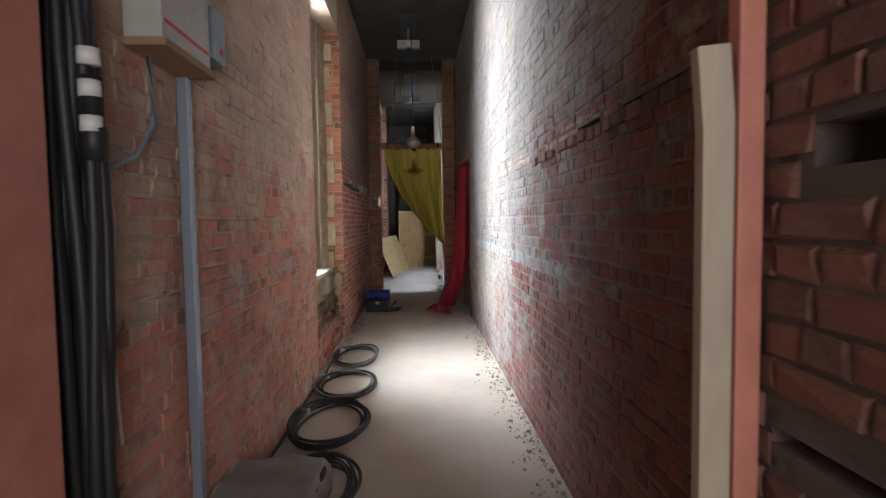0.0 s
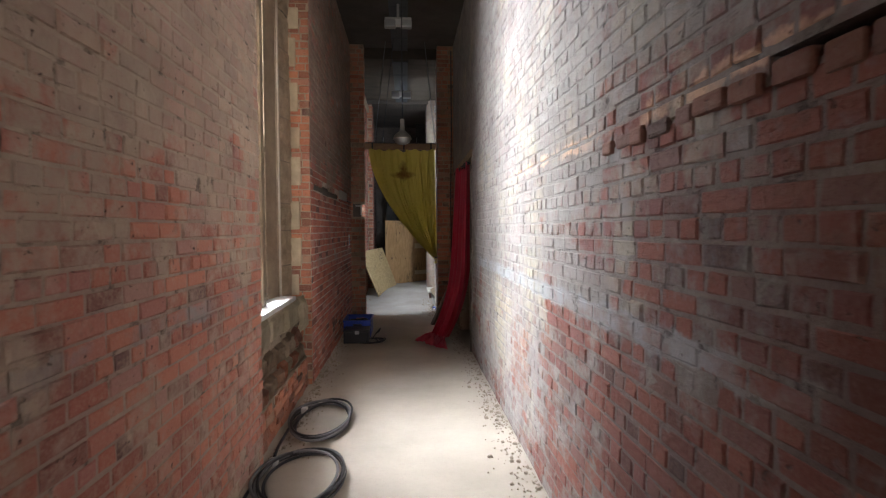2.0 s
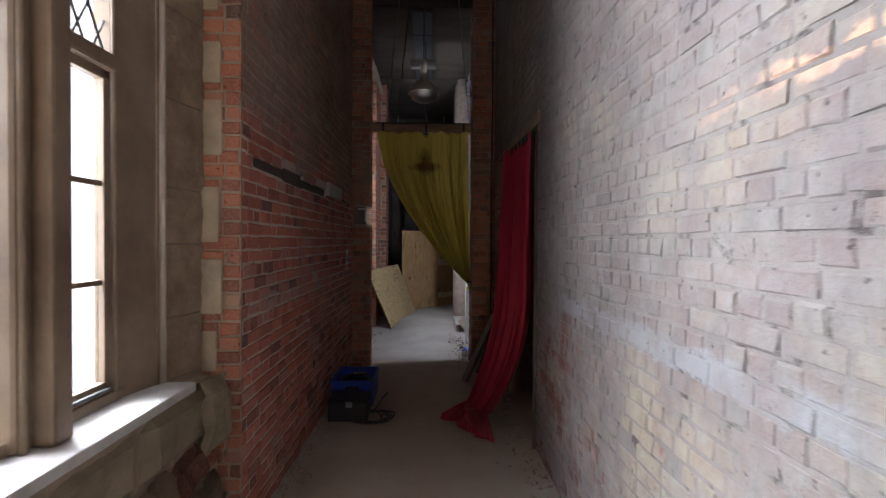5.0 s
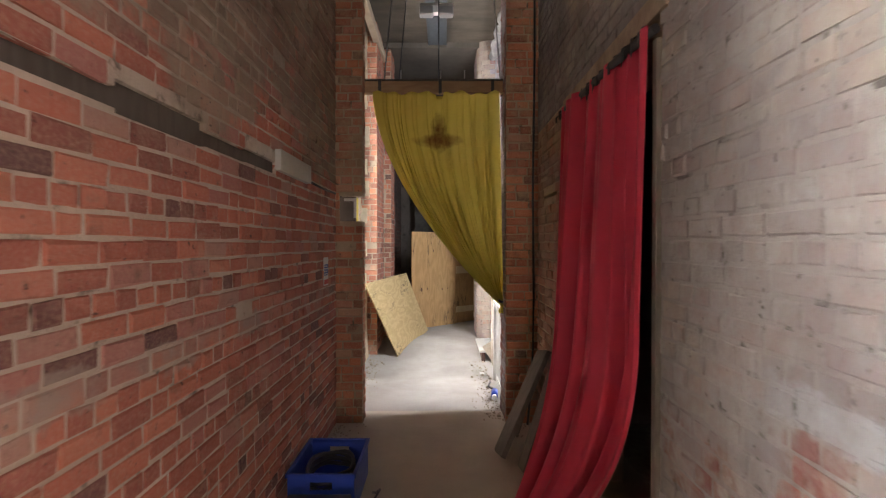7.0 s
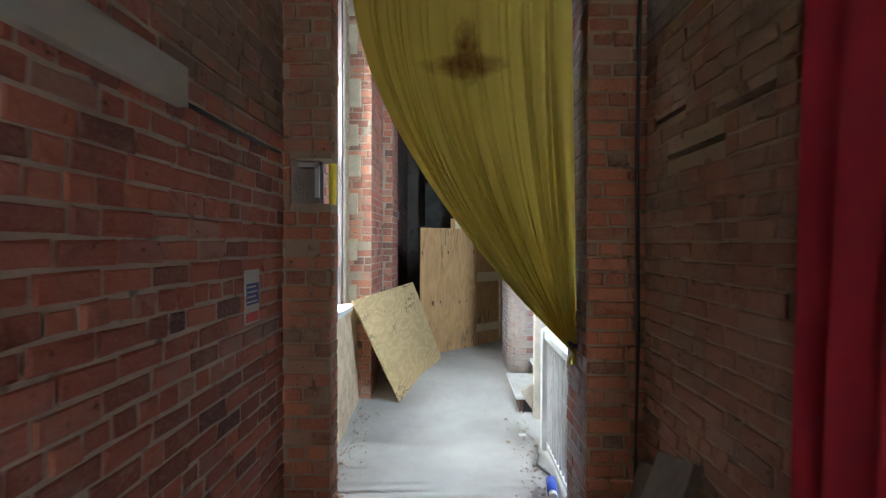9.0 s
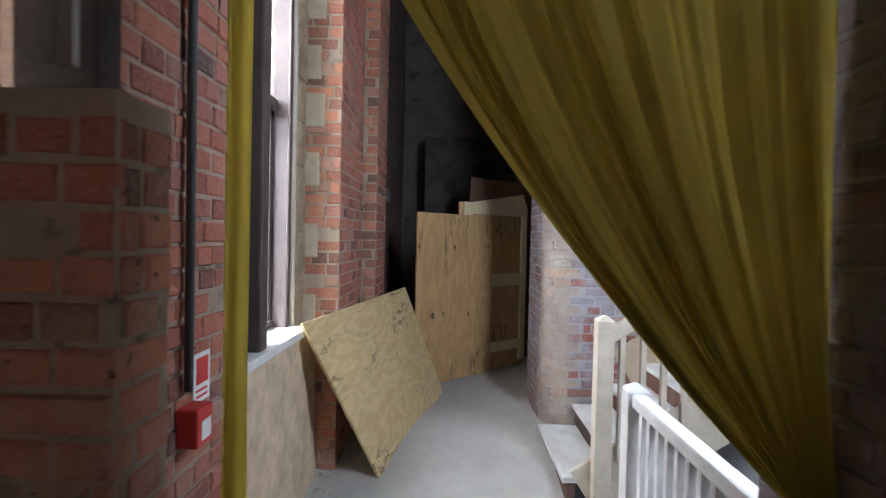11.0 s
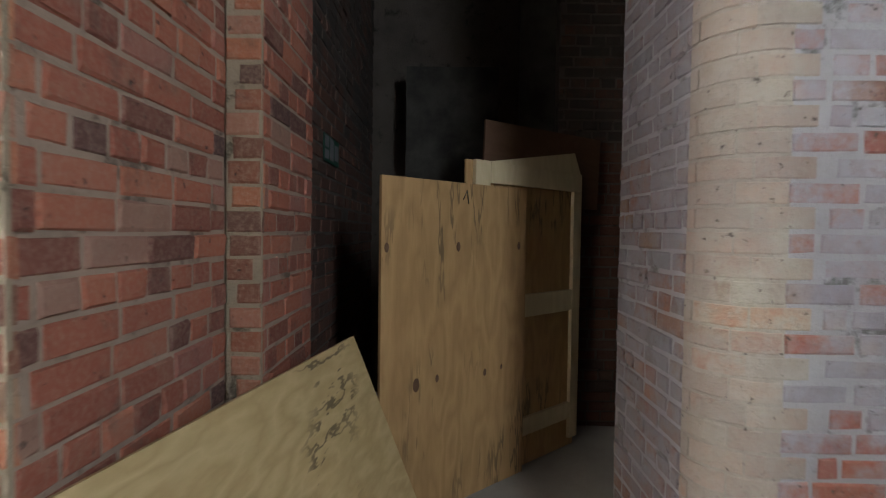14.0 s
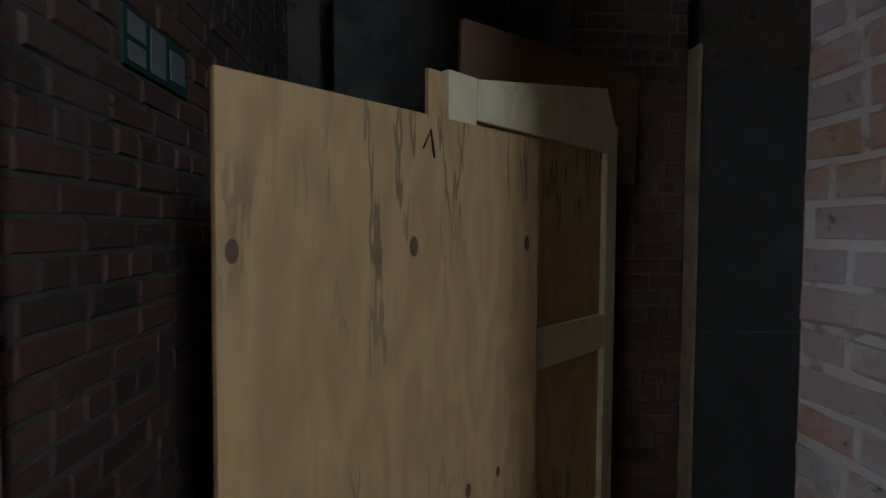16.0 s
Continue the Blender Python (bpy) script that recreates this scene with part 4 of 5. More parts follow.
for x in (-0.5, 0.1, 0.62):
    at_thing(beam, "strap", box_bm(x, x + 0.03, 11.755, 11.79, 3.2, 3.335, 0.002), M_lead)


def cloth_bm(fn, nu, nv, thick=0.006):
    bm = bmesh.new()
    g = [[bm.verts.new(fn(i / nu, j / nv)) for i in range(nu + 1)] for j in range(nv + 1)]
    for j in range(nv):
        for i in range(nu):
            f = bm.faces.new((g[j][i], g[j][i + 1], g[j + 1][i + 1], g[j + 1][i]))
            f.smooth = True
    bmesh.ops.solidify(bm, geom=bm.faces[:], thickness=thick)
    return bm


CREASES = [(r.uniform(0.03, 0.97), r.uniform(0.004, 0.011), r.uniform(0.4, 1.0), r.uniform(-0.25, 0.6)) for r in [random.Random(21)] for _ in range(26)]


def yellow_fn(u, v):
    """u: from the free edge to the tied edge; v: down. The cloth is gathered to a tie at the pilaster."""
    tx, tz = 0.745, 1.06
    L = 3.2 - tz
    fx, fz = -0.55 + 1.295 * v ** 1.72, 3.2 - L * v
    gx, gz = 0.70 + 0.045 * v, 3.2 - L * v
    a = u ** (1.0 + 0.35 * v)
    x = fx * (1 - a) + gx * a
    z = fz * (1 - a) + gz * a
    z -= 0.035 * math.sin(math.pi * min(1.0, u * 1.0)) * math.sin(math.pi * v) * 0.6
    fold = math.sin(u * 31 + 2.2 * math.sin(u * 5.3) + v * 0.8) * 0.55 + math.sin(u * 67 + 1.3 + v) * 0.28 + math.sin(u * 13.7 + v * 2.4) * 0.5
    crease = 1 - abs(math.sin(u * 19 + 1.7 * math.sin(u * 8) + 0.4 * v))
    fold += 1.1 * crease ** 4 - 0.8 * (1 - abs(math.sin(u * 27 + 0.9))) ** 6
    for at, wide, deep, start in CREASES:
        fold -= 1.5 * deep * math.exp(-((u - at - 0.02 * math.sin(3 * v + 9 * at)) / wide) ** 2) * max(0.0, min(1.0, (v - start) * 4))
    amp = 0.010 + 0.026 * min(1.0, v * 1.6) * (1 - 0.45 * v)
    if v < 0.001:
        z += 0.012 * math.sin(u * 47) + 0.010 * math.sin(u * 21) - (0.05 if 0.5 < u < 0.56 else 0.0)
    return (x, 11.745 - fold * amp - 0.03 * math.sin(math.pi * v) * (1 - u), z)


yc = empty("yellow_curtain", (0.1, 11.76, 1.1))
tagged(yc, "faded mustard-yellow cloth curtain tied back to one side, brown stain", "curtain")
at_thing(yc, "cloth", cloth_bm(yellow_fn, 300, 60), M_yellow)
at_thing(yc, "tie", tube_bm([(0.70, 11.70, 1.14), (0.74, 11.71, 1.13), (0.77, 11.76, 1.14), (0.74, 11.80, 1.16), (0.70, 11.78, 1.15)], 0.012, 8, True), M_cable)
at_thing(yc, "tail", cloth_bm(lambda u, v: (0.70 + 0.05 * u + 0.01 * math.sin(v * 6), 11.74 - 0.02 * math.sin(u * 9), 1.12 - 0.10 * v), 8, 8), M_yellow)


def red_fn(u, v):
    """Hangs from the rail along the wall; its lower half swings in from the near jamb and its hem trails over the corridor floor."""
    hang = min(1.0, v / 0.84)
    z = (2.56 + 0.05 * u) * (1 - hang) + 0.03
    k = max(0.0, min(1.0, (1.35 - z) / 1.3))
    y0, y1 = 8.68 + 0.72 * k ** 2, 10.20 - 0.40 * k ** 2
    x0, x1 = 1.0 - 0.24 * k ** 2.4, 0.965 - 0.30 * k ** 2.2 - 0.04 * hang
    lean = 0.5 - 0.5 * math.cos(math.pi * u)
    x = x0 + (x1 - x0) * lean - 0.10 * math.sin(math.pi * u) * hang
    y = y0 + (y1 - y0) * u
    fold = math.sin(u * 40 + 2.4 * math.sin(u * 7.3) + 0.5 * hang) * 0.6 + math.sin(u * 71 + 2 + 1.1 * hang) * 0.25 + math.sin(u * 17 + 0.8) * 0.5
    fold -= 0.9 * math.exp(-((u - 0.86) / 0.02) ** 2) + 0.8 * math.exp(-((u - 0.12 - 0.05 * hang) / 0.018) ** 2)
    amp = 0.040 + 0.072 * hang - 0.035 * k
    x -= amp * fold
    y += 0.014 * math.sin(u * 55 + hang * 3) - 0.35 * amp * fold * k
    if v > 0.84:
        q = (v - 0.84) / 0.16
        soft = q * q * (3 - 2 * q) * 0.35 + q * 0.65
        x += (0.68 - 0.42 * u + 0.035 * math.sin(u * 19 + 1) - x) * soft
        y += (8.72 + 0.80 * u + 0.05 * math.sin(u * 13) - y) * soft
        z = 0.022 + 0.05 * (1 - q) * abs(math.sin(u * 21 + 2 * q)) + 0.035 * abs(math.sin(u * 33 + 5 * q)) * math.sin(math.pi * q) + 0.01 * abs(math.sin(u * 50))
    return (x, y, z)


rc = empty("red_curtain", (0.95, 9.5, 0.0))
tagged(rc, "deep red velour curtain in a wall opening, trailing on the floor", "curtain")
at_thing(rc, "cloth", cloth_bm(red_fn, 240, 90, 0.008), M_redcloth)
at_thing(rc, "rail", tube_bm([(1.0, 8.66, 2.57), (0.98, 9.0, 2.58), (0.985, 9.6, 2.60), (0.98, 10.1, 2.62), (1.0, 10.36, 2.63)], 0.02, 8), M_black)
for q in range(9):
    y = 8.74 + q * 0.2
    at_thing(rc, "hook", tube_bm([(0.985, y, 2.60 + q * .004), (0.96, y, 2.58 + q * .004), (0.965, y + 0.01, 2.53 + q * .006)], 0.006, 6), M_lead)
for q in range(12):
    y = 8.70 + q * 0.138
    h = 0.05 + 0.05 * abs(math.sin(q * 2.3))
    at_thing(rc, "heading_tape", cloth_bm(lambda u, v: (0.978 - 0.012 * math.sin(u * 7 + q), y + 0.13 * u, 2.60 + 0.004 * q - h * v * (0.6 + 0.4 * math.sin(u * 5 + q))), 6, 4), M_black)
jb = part("opening_jamb", box_bm(1.02, 1.065, 8.702, 8.745, 0.0, 2.55, 0.004), M_oldboard)
tagged(jb, "worn grey timber jamb of the curtained opening", "door frame", "", "structure")
opening = part("lintel", box_bm(1.022, 1.42, 8.62, 10.40, 2.65, 2.75, 0.006), M_breast)
tagged(opening, "dirty stone lintel over the curtained opening", "lintel", "", "structure")

# ---- corridor things ----
for a, b, r, mt in (((-0.45, 11.84, 3.33), (-0.20, 11.2, 5.05), 0.007, M_cable2), ((-0.30, 11.84, 3.33), (-0.05, 11.0, 5.05), 0.006, M_cable), ((0.72, 11.84, 3.33), (0.50, 11.2, 5.05), 0.007, M_cable2), ((0.10, 11.84, 3.33), (0.10, 11.9, 4.5), 0.006, M_cable)):
    ob = part("hanger_wire", tube_bm([a, b], r, 6), mt)
    tagged(ob, "thin wire from the timber beam up to the ceiling", "wire", "hanger wires")
for x in (-0.28, 0.12, 0.36):
    ob = part("threaded_rod", tube_bm([(x, 11.84, 3.32), (x, 11.84, 3.45)], 0.006, 6), M_steel)
    tagged(ob, "short threaded steel rod standing in the beam", "rod", "threaded rods")

def cable_coil(x, y, rx, ry, turns, seed, mats, tail=True):
    rs = random.Random(seed)
    th = empty("cable_coil", (x, y, 0.0))
    tagged(th, "coil of black rubber cable lying on the floor", "cable", "cable coils along the wall")
    for k in range(turns):
        ox, oy = rs.uniform(-0.02, 0.02), rs.uniform(-0.03, 0.03)
        f = rs.uniform(0.86, 1.05)
        h = 0.012 + 0.018 * (k // 2)
        ph = rs.uniform(0, 6.28)
        pts = []
        for q in range(44):
            a = q * math.tau / 44
            w = 1 + 0.035 * math.sin(2 * a + ph) + 0.02 * math.sin(3 * a + 2 * ph)
            pts.append((ox + rx * f * w * math.cos(a), oy + ry * f * w * math.sin(a), h + 0.008 * math.sin(2 * a + ph) + 0.006))
        part("cable", tube_bm(pts, 0.0105, 7, True), mats[k % len(mats)], th)
    if tail:
        part("cable_end", tube_bm([(-rx * 0.9, ry * 0.3, 0.03), (-rx * 1.03, -ry * 0.4, 0.03), (-rx * 1.06, -ry * 1.2, 0.02), (-rx * 1.0, -ry * 1.6, 0.015)], 0.011, 7), M_cable, th)
    part("tape", box_bm(-rx * 0.95, -rx * 0.72, ry * 0.45, ry * 0.6, 0.01, 0.06, 0.012), M_signwhite, th)
    return th


cable_coil(-0.58, 6.20, 0.24, 0.44, 6, 1, (M_cable, M_cable, M_cable2))
cable_coil(-0.56, 5.13, 0.28, 0.44, 6, 2, (M_cable, M_cable, M_cable2))
cable_coil(-0.55, 4.14, 0.29, 0.47, 7, 3, (M_cable,))
cable_coil(-0.50, 3.10, 0.27, 0.40, 6, 4, (M_cable,), False)


def rubble_box():
    th = empty("plastic_tub", (-0.6, 2.62, 0.0))
    tagged(th, "tub under dusty white polythene sheet with rubble on it", "tub")
    at_thing(th, "tub", box_bm(-0.84, -0.36, 2.32, 2.92, 0.0, 0.26, 0.02), M_black)

    def fn(u, v):
        x, y = -0.86 + 0.53 * u, 2.28 + 0.68 * v
        z = 0.285 + 0.012 * math.sin(9 * u + 3 * v) + 0.01 * math.sin(14 * v)
        if u > 0.9:
            z -= (u - 0.9) * 2.0
            x = -0.35 + 0.008 * math.sin(20 * v)
        return (x, y, z)
    at_thing(th, "sheet", cloth_bm(fn, 40, 40, 0.004), M_polythene)


rubble_box()


def crate():
    th = empty("crate", (-0.62, 10.12, 0.0))
    tagged(th, "blue plastic stacking crate with hand holes, half full of cable", "crate")
    x0, x1, y0, y1, h, t = -0.21, 0.21, -0.3, 0.3, 0.26, 0.012
    part("base", box_bm(x0, x1, y0, y1, 0, 0.015, 0.003), M_blue, th)
    for ya in (y0, y1 - t):
        w = part("end_wall", merge_bm(box_bm(x0, x1, ya, ya + t, 0.0, 0.16, 0.003), box_bm(x0, -0.07, ya, ya + t, 0.155, 0.215, 0.002), box_bm(0.07, x1, ya, ya + t, 0.155, 0.215, 0.002), box_bm(x0, x1, ya, ya + t, 0.21, h, 0.003)), M_blue, th)
    for xa in (x0, x1 - t):
        part("side_wall", box_bm(xa, xa + t, y0 + t, y1 - t, 0, h, 0.003), M_blue, th)
    for ya in (y0 - 0.01, y1 - 0.012):
        part("rim", box_bm(x0 - 0.012, x1 + 0.012, ya, ya + 0.022, h - 0.02, h + 0.006, 0.004), M_blue, th)
    for xa in (x0 - 0.012, x1 - 0.01):
        part("rim", box_bm(xa, xa + 0.022, y0 - 0.01, y1 + 0.01, h - 0.02, h + 0.006, 0.004), M_blue, th)
    for k in range(5):
        a = k * 1.2
        part("cable", tube_bm([(0.15 * math.cos(q * 0.3 + a), 0.23 * math.sin(q * 0.3 + a), 0.12 + 0.02 * k + 0.01 * math.sin(q)) for q in range(21)], 0.014, 7, True), M_cable, th)


crate()


def tool_case():
    th = empty("equipment_case", (-0.58, 9.52, 0.0))
    tagged(th, "black equipment case with trailing cables on the floor", "case")
    part("case", box_bm(-0.2, 0.17, -0.16, 0.17, 0.0, 0.17, 0.015), M_black, th)
    part("lid", box_bm(-0.205, 0.175, -0.165, 0.175, 0.172, 0.2, 0.01), M_black, th)
    part("latch", box_bm(-0.03, 0.03, -0.175, -0.163, 0.14, 0.19, 0.003), M_steel, th)
    rs = random.Random(9)
    for k in range(5):
        pts = [(0.16 + 0.14 * math.cos(q * 0.35 + k) + 0.03 * k, -0.1 + 0.17 * math.sin(q * 0.35 + k), 0.012 + 0.006 * k + 0.02 * max(0, math.sin(q * 0.6 + k))) for q in range(16)]
        part("cable", tube_bm(pts, 0.008, 6), M_cable, th)
    pts = [(0.2 + 0.12 * math.sin(q * 0.25), 0.1 + 0.045 * q, 0.01 + 0.12 * max(0, math.sin(q * 0.3))) for q in range(12)]
    part("cable", tube_bm(pts, 0.008, 6), M_cable, th)


tool_case()


def leaning_planks():
    th = empty("leaning_planks", (0.9, 11.0, 0.0))
    tagged(th, "dark boards leaning against the brick wall", "planks")
    for a, b, w, t in (((0.60, 10.78, 0.0), (1.0, 10.98, 0.80), 0.30, 0.04), ((0.74, 10.50, 0.0), (1.015, 10.62, 0.74), 0.20, 0.03), ((0.78, 11.2, 0.0), (1.01, 11.36, 0.62), 0.16, 0.03)):
        at_thing(th, "board", bar_bm(a, b, w, t, 0.006, (-0.85, 0, 0.45)), M_oldboard)


leaning_planks()

# wall fittings
box = empty("cable_tray_cover", (-0.86, 10.08, 2.21))
tagged(box, "pale enamelled steel cover strip fixed to the brick wall", "cover")
at_thing(box, "cover", box_bm(-0.869, -0.83, 9.72, 10.44, 2.15, 2.28, 0.004), M_panel)
at_thing(box, "cable", tube_bm([(-0.85, 10.44, 2.17), (-0.845, 10.9, 2.16), (-0.85, 11.4, 2.17)], 0.008, 6), M_cable)
slot = part("batten", box_bm(-1.1, -0.9, 7.5, 9.85, 2.09, 2.25, 0.004), M_darkwood)
tagged(slot, "dark timber strip set back in the slot of the brick wall", "batten", "", "structure")
sign = empty("notice", (-0.866, 11.06, 1.47))
tagged(sign, "small white safety notice with blue and red panels", "sign")
at_thing(sign, "plate", box_bm(-0.868, -0.862, 10.985, 11.145, 1.35, 1.59, 0.001), M_signwhite)
at_thing(sign, "panel", box_bm(-0.862, -0.8605, 10.995, 11.135, 1.435, 1.53, 0), M_signblue, None, "blue printed panel")
at_thing(sign, "panel", box_bm(-0.862, -0.8605, 10.995, 11.135, 1.36, 1.40, 0), M_red, None, "red printed panel")
for k in range(4):
    at_thing(sign, "writing", box_bm(-0.8605, -0.8595, 11.0, 11.12 - 0.02 * (k % 2), 1.445 + k * 0.022, 1.452 + k * 0.022, 0), M_signwhite)


def pendant():
    th = empty("pendant_lamp", (0.11, 8.73, 5.1))
    tagged(th, "spun aluminium dome pendant lamp on a cord, unlit", "lamp")
    z = -5.1
    part("shade", lathe_bm([(0.03, 3.06 + z), (0.032, 3.01 + z), (0.06, 2.985 + z), (0.105, 2.945 + z), (0.122, 2.90 + z), (0.125, 2.89 + z), (0.120, 2.89 + z), (0.10, 2.935 + z), (0.03, 2.98 + z)]), M_alu, th)
    part("holder", lathe_bm([(0.0, 3.16 + z), (0.026, 3.16 + z), (0.03, 3.05 + z), (0.0, 3.05 + z)], 16), M_panel, th)
    part("glass", lathe_bm([(0.112, 2.895 + z), (0.10, 2.85 + z), (0.055, 2.825 + z), (0.0, 2.82 + z)]), M_steel, th)
    part("cord", tube_bm([(0, 0, 3.15 + z), (0, 0, 0)], 0.006, 6), M_cable, th)


pendant()


def ceiling_fitting(x, y, z, label):
    th = empty("ceiling_light", (x, y, 5.1))
    tagged(th, label, "lamp", "ceiling lights")
    d = z - 5.1
    part("bracket", box_bm(-0.02, 0.02, -0.02, 0.02, d + 0.08, 0, 0.002), M_steel, th)
    part("bar", box_bm(-0.2, 0.2, -0.03, 0.03, d + 0.05, d + 0.09, 0.004), M_panel, th)
    for s in (-0.12, 0.12):
        part("lamp_head", box_bm(s - 0.085, s + 0.085, -0.06, 0.06, d - 0.06, d + 0.05, 0.02), M_steel, th)
    part("box", box_bm(-0.05, 0.05, -0.05, 0.05, d - 0.03, d + 0.06, 0.006), M_signwhite, th)


ceiling_fitting(0.05, 9.63, 4.76, "twin-head emergency light under the ceiling")
ceiling_fitting(0.06, 13.0, 4.55, "twin-head emergency light under the ceiling")
for y in (6.5, 8.0):
    ob = part("ceiling_strip", box_bm(-0.25, 0.35, y, y + 0.08, 5.03, 5.099, 0.004), M_panel)
    tagged(ob, "grey steel strip fixed under the ceiling", "strip")
def cable_tray(y0, y1, z):
    bm = merge_bm(box_bm(-0.09, 0.19, y0, y1, z, z + 0.012, 0.002), box_bm(-0.095, -0.085, y0, y1, z - 0.01, z + 0.05, 0.002), box_bm(0.185, 0.195, y0, y1, z - 0.01, z + 0.05, 0.002))
    tray = part("cable_tray", bm, M_traygrey)
    tagged(tray, "dark dusty steel cable tray fixed under the ceiling", "tray", "cable trays")
    y = y0 + 0.8
    while y < y1:
        part("joint_strap", box_bm(-0.10, 0.20, y, y + 0.04, z - 0.014, z - 0.004, 0.002), M_traygrey, tray)
        y += 1.3


cable_tray(8.9, 11.68, 5.05)
cable_tray(11.72, 14.88, 4.85)
duct = empty("flexible_duct", (0.95, 13.3, 4.62))
tagged(duct, "silver flexible duct running under the landing ceiling", "duct")
at_thing(duct, "hose", tube_bm([(0.93 + 0.02 * math.sin(q * 0.4), 12.05 + q * 0.03, 4.62 + 0.012 * math.sin(q * 0.7)) for q in range(90)], 0.065, 10), M_steel)
for q in range(30):
    at_thing(duct, "ring", tube_bm([(0.93 + 0.02 * math.sin(q * 1.2) + 0.068 * math.cos(a * math.tau / 14), 12.05 + q * 0.09, 4.62 + 0.068 * math.sin(a * math.tau / 14)) for a in range(14)], 0.006, 5, True), M_steel)
trim = part("trim", box_bm(-0.866, -0.77, 11.72, 14.96, 4.60, 4.72, 0.01), M_plaster)
tagged(trim, "dirty plaster box trim along the landing ceiling edge", "trim", "", "structure")
det = empty("smoke_detector", (0.05, 7.2, 5.1))
tagged(det, "red-based smoke detector on the ceiling", "detector")
part("base", lathe_bm([(0, 0), (0.06, 0), (0.06, -0.04), (0, -0.04)], 20), M_red, det)
part("head", lathe_bm([(0.05, -0.04), (0.045, -0.08), (0, -0.085)], 20), M_panel, det)


# ---- start of the corridor ----
def door_frame():
    th = empty("door_frame", (0.0, 1.25, 0.0))
    tagged(th, "salmon-painted timber door lining at the corridor's start", "door frame", "", "structure")
    at_thing(th, "jamb", box_bm(-0.868, -0.79, 1.20, 1.45, 0, 3.4, 0.006), M_pink)
    at_thing(th, "jamb", box_bm(0.816, 0.870, 1.055, 1.10, 0, 3.4, 0.006), M_pink)
    at_thing(th, "head", box_bm(-0.868, 1.038, 1.12, 1.26, 3.4, 3.5, 0.006), M_pink)


door_frame()
pl = part("plank", merge_bm(box_bm(0.745, 0.811, 1.058, 1.093, 0.0, 1.81, 0.004), bar_bm((0.778, 1.0755, 1.80), (0.762, 1.069, 1.955), 0.068, 0.034, 0.004, (0, 1, 0))), M_plank)
tagged(pl, "split grey timber plank standing against the brick wall", "plank")
con = part("conduit", merge_bm(box_bm(-0.866, -0.825, 2.38, 2.44, 0.0, 2.28, 0.006), box_bm(-0.83, -0.82, 2.375, 2.385, 0, 2.28, 0.002)), M_bluegrey)
tagged(con, "blue-grey galvanised steel conduit fixed to the wall", "conduit")


def fuse_board():
    th = empty("distribution_board", (-0.86, 2.2, 2.27))
    tagged(th, "grey steel distribution board with a red stripe on the wall", "electrical box")
    at_thing(th, "case", box_bm(-0.868, -0.73, 1.98, 2.42, 2.28, 2.75, 0.008), M_panel)
    at_thing(th, "stripe", box_bm(-0.73, -0.728, 2.0, 2.40, 2.345, 2.36, 0), M_red)
    at_thing(th, "foot", box_bm(-0.868, -0.71, 1.96, 2.44, 2.25, 2.28, 0.004), M_beam)
    at_thing(th, "cable", tube_bm([(-0.84, 2.1, 2.26), (-0.835, 2.12, 2.0), (-0.84, 1.98, 1.86), (-0.845, 1.8, 1.8)], 0.012, 7), M_bluegrey)


fuse_board()
sb = empty("switch_box", (-0.86, 2.62, 2.45))
tagged(sb, "grey metal switch box on the wall", "switch")
at_thing(sb, "case", box_bm(-0.868, -0.76, 2.54, 2.70, 2.38, 2.62, 0.008), M_bluegrey)
at_thing(sb, "label", box_bm(-0.76, -0.7585, 2.62, 2.66, 2.42, 2.45, 0), M_red)


def cable_bundle():
    th = empty("cable_bundle", (-0.83, 1.5, 0.0))
    tagged(th, "thick bundle of black cables with taped connectors hanging down the wall", "cables")
    rs = random.Random(4)
    for k in range(11):
        x, y = -0.845 + 0.034 * (k % 3), 1.565 + 0.028 * (k // 3) + 0.008 * (k % 3)
        pts = []
        for q in range(14):
            z = 3.3 - q * 0.245
            low = max(0.0, 0.9 - z)
            pts.append((x + 0.01 * math.sin(q * 0.9 + k), y + 0.015 * math.sin(q * 0.6 + 2 * k) + 0.35 * low ** 2, max(0.03, z)))
        at_thing(th, "cable", tube_bm(pts, 0.02, 8), M_black)
    for z in (1.98, 1.88, 2.07):
        at_thing(th, "tape", lathe_bm([(0.0, 0.0), (0.03, 0.0), (0.03, 0.045), (0.0, 0.045)], 14, (-0.755, 1.585, z)), M_signwhite)
    at_thing(th, "connector", lathe_bm([(0, 0), (0.034, 0), (0.036, 0.09), (0.028, 0.1), (0.028, 0.24), (0, 0.24)], 16, (-0.755, 1.595, 1.8)), M_black)
    at_thing(th, "wire", tube_bm([(-0.8, 1.69 + 0.07 * math.cos(q * 0.35), 1.62 + 0.12 * math.sin(q * 0.35) - 0.01 * (q // 18)) for q in range(30)], 0.004, 5), M_signwhite)
    at_thing(th, "wire", tube_bm([(-0.80, 1.66, 2.1), (-0.795, 1.68, 1.6), (-0.8, 1.74, 0.9)], 0.005, 5), M_signwhite)


cable_bundle()


# ---- landing ----
cd = part("conduit", tube_bm([(-0.845, 12.22, 1.2), (-0.845, 12.22, 5.0)], 0.014, 10), M_traygrey)
tagged(cd, "grey steel conduit down to the fire call point", "conduit")
cp = empty("fire_call_point", (-0.86, 12.24, 1.1))
tagged(cp, "red break-glass fire call point on the brick wall", "alarm")
at_thing(cp, "case", box_bm(-0.869, -0.80, 12.19, 12.29, 1.03, 1.15, 0.008), M_red)
at_thing(cp, "glass", box_bm(-0.80, -0.797, 12.21, 12.27, 1.05, 1.11, 0.002), M_signwhite)
fs = empty("fire_notice", (-0.866, 12.31, 1.25))
tagged(fs, "white and red fire notice on the brick wall", "sign")
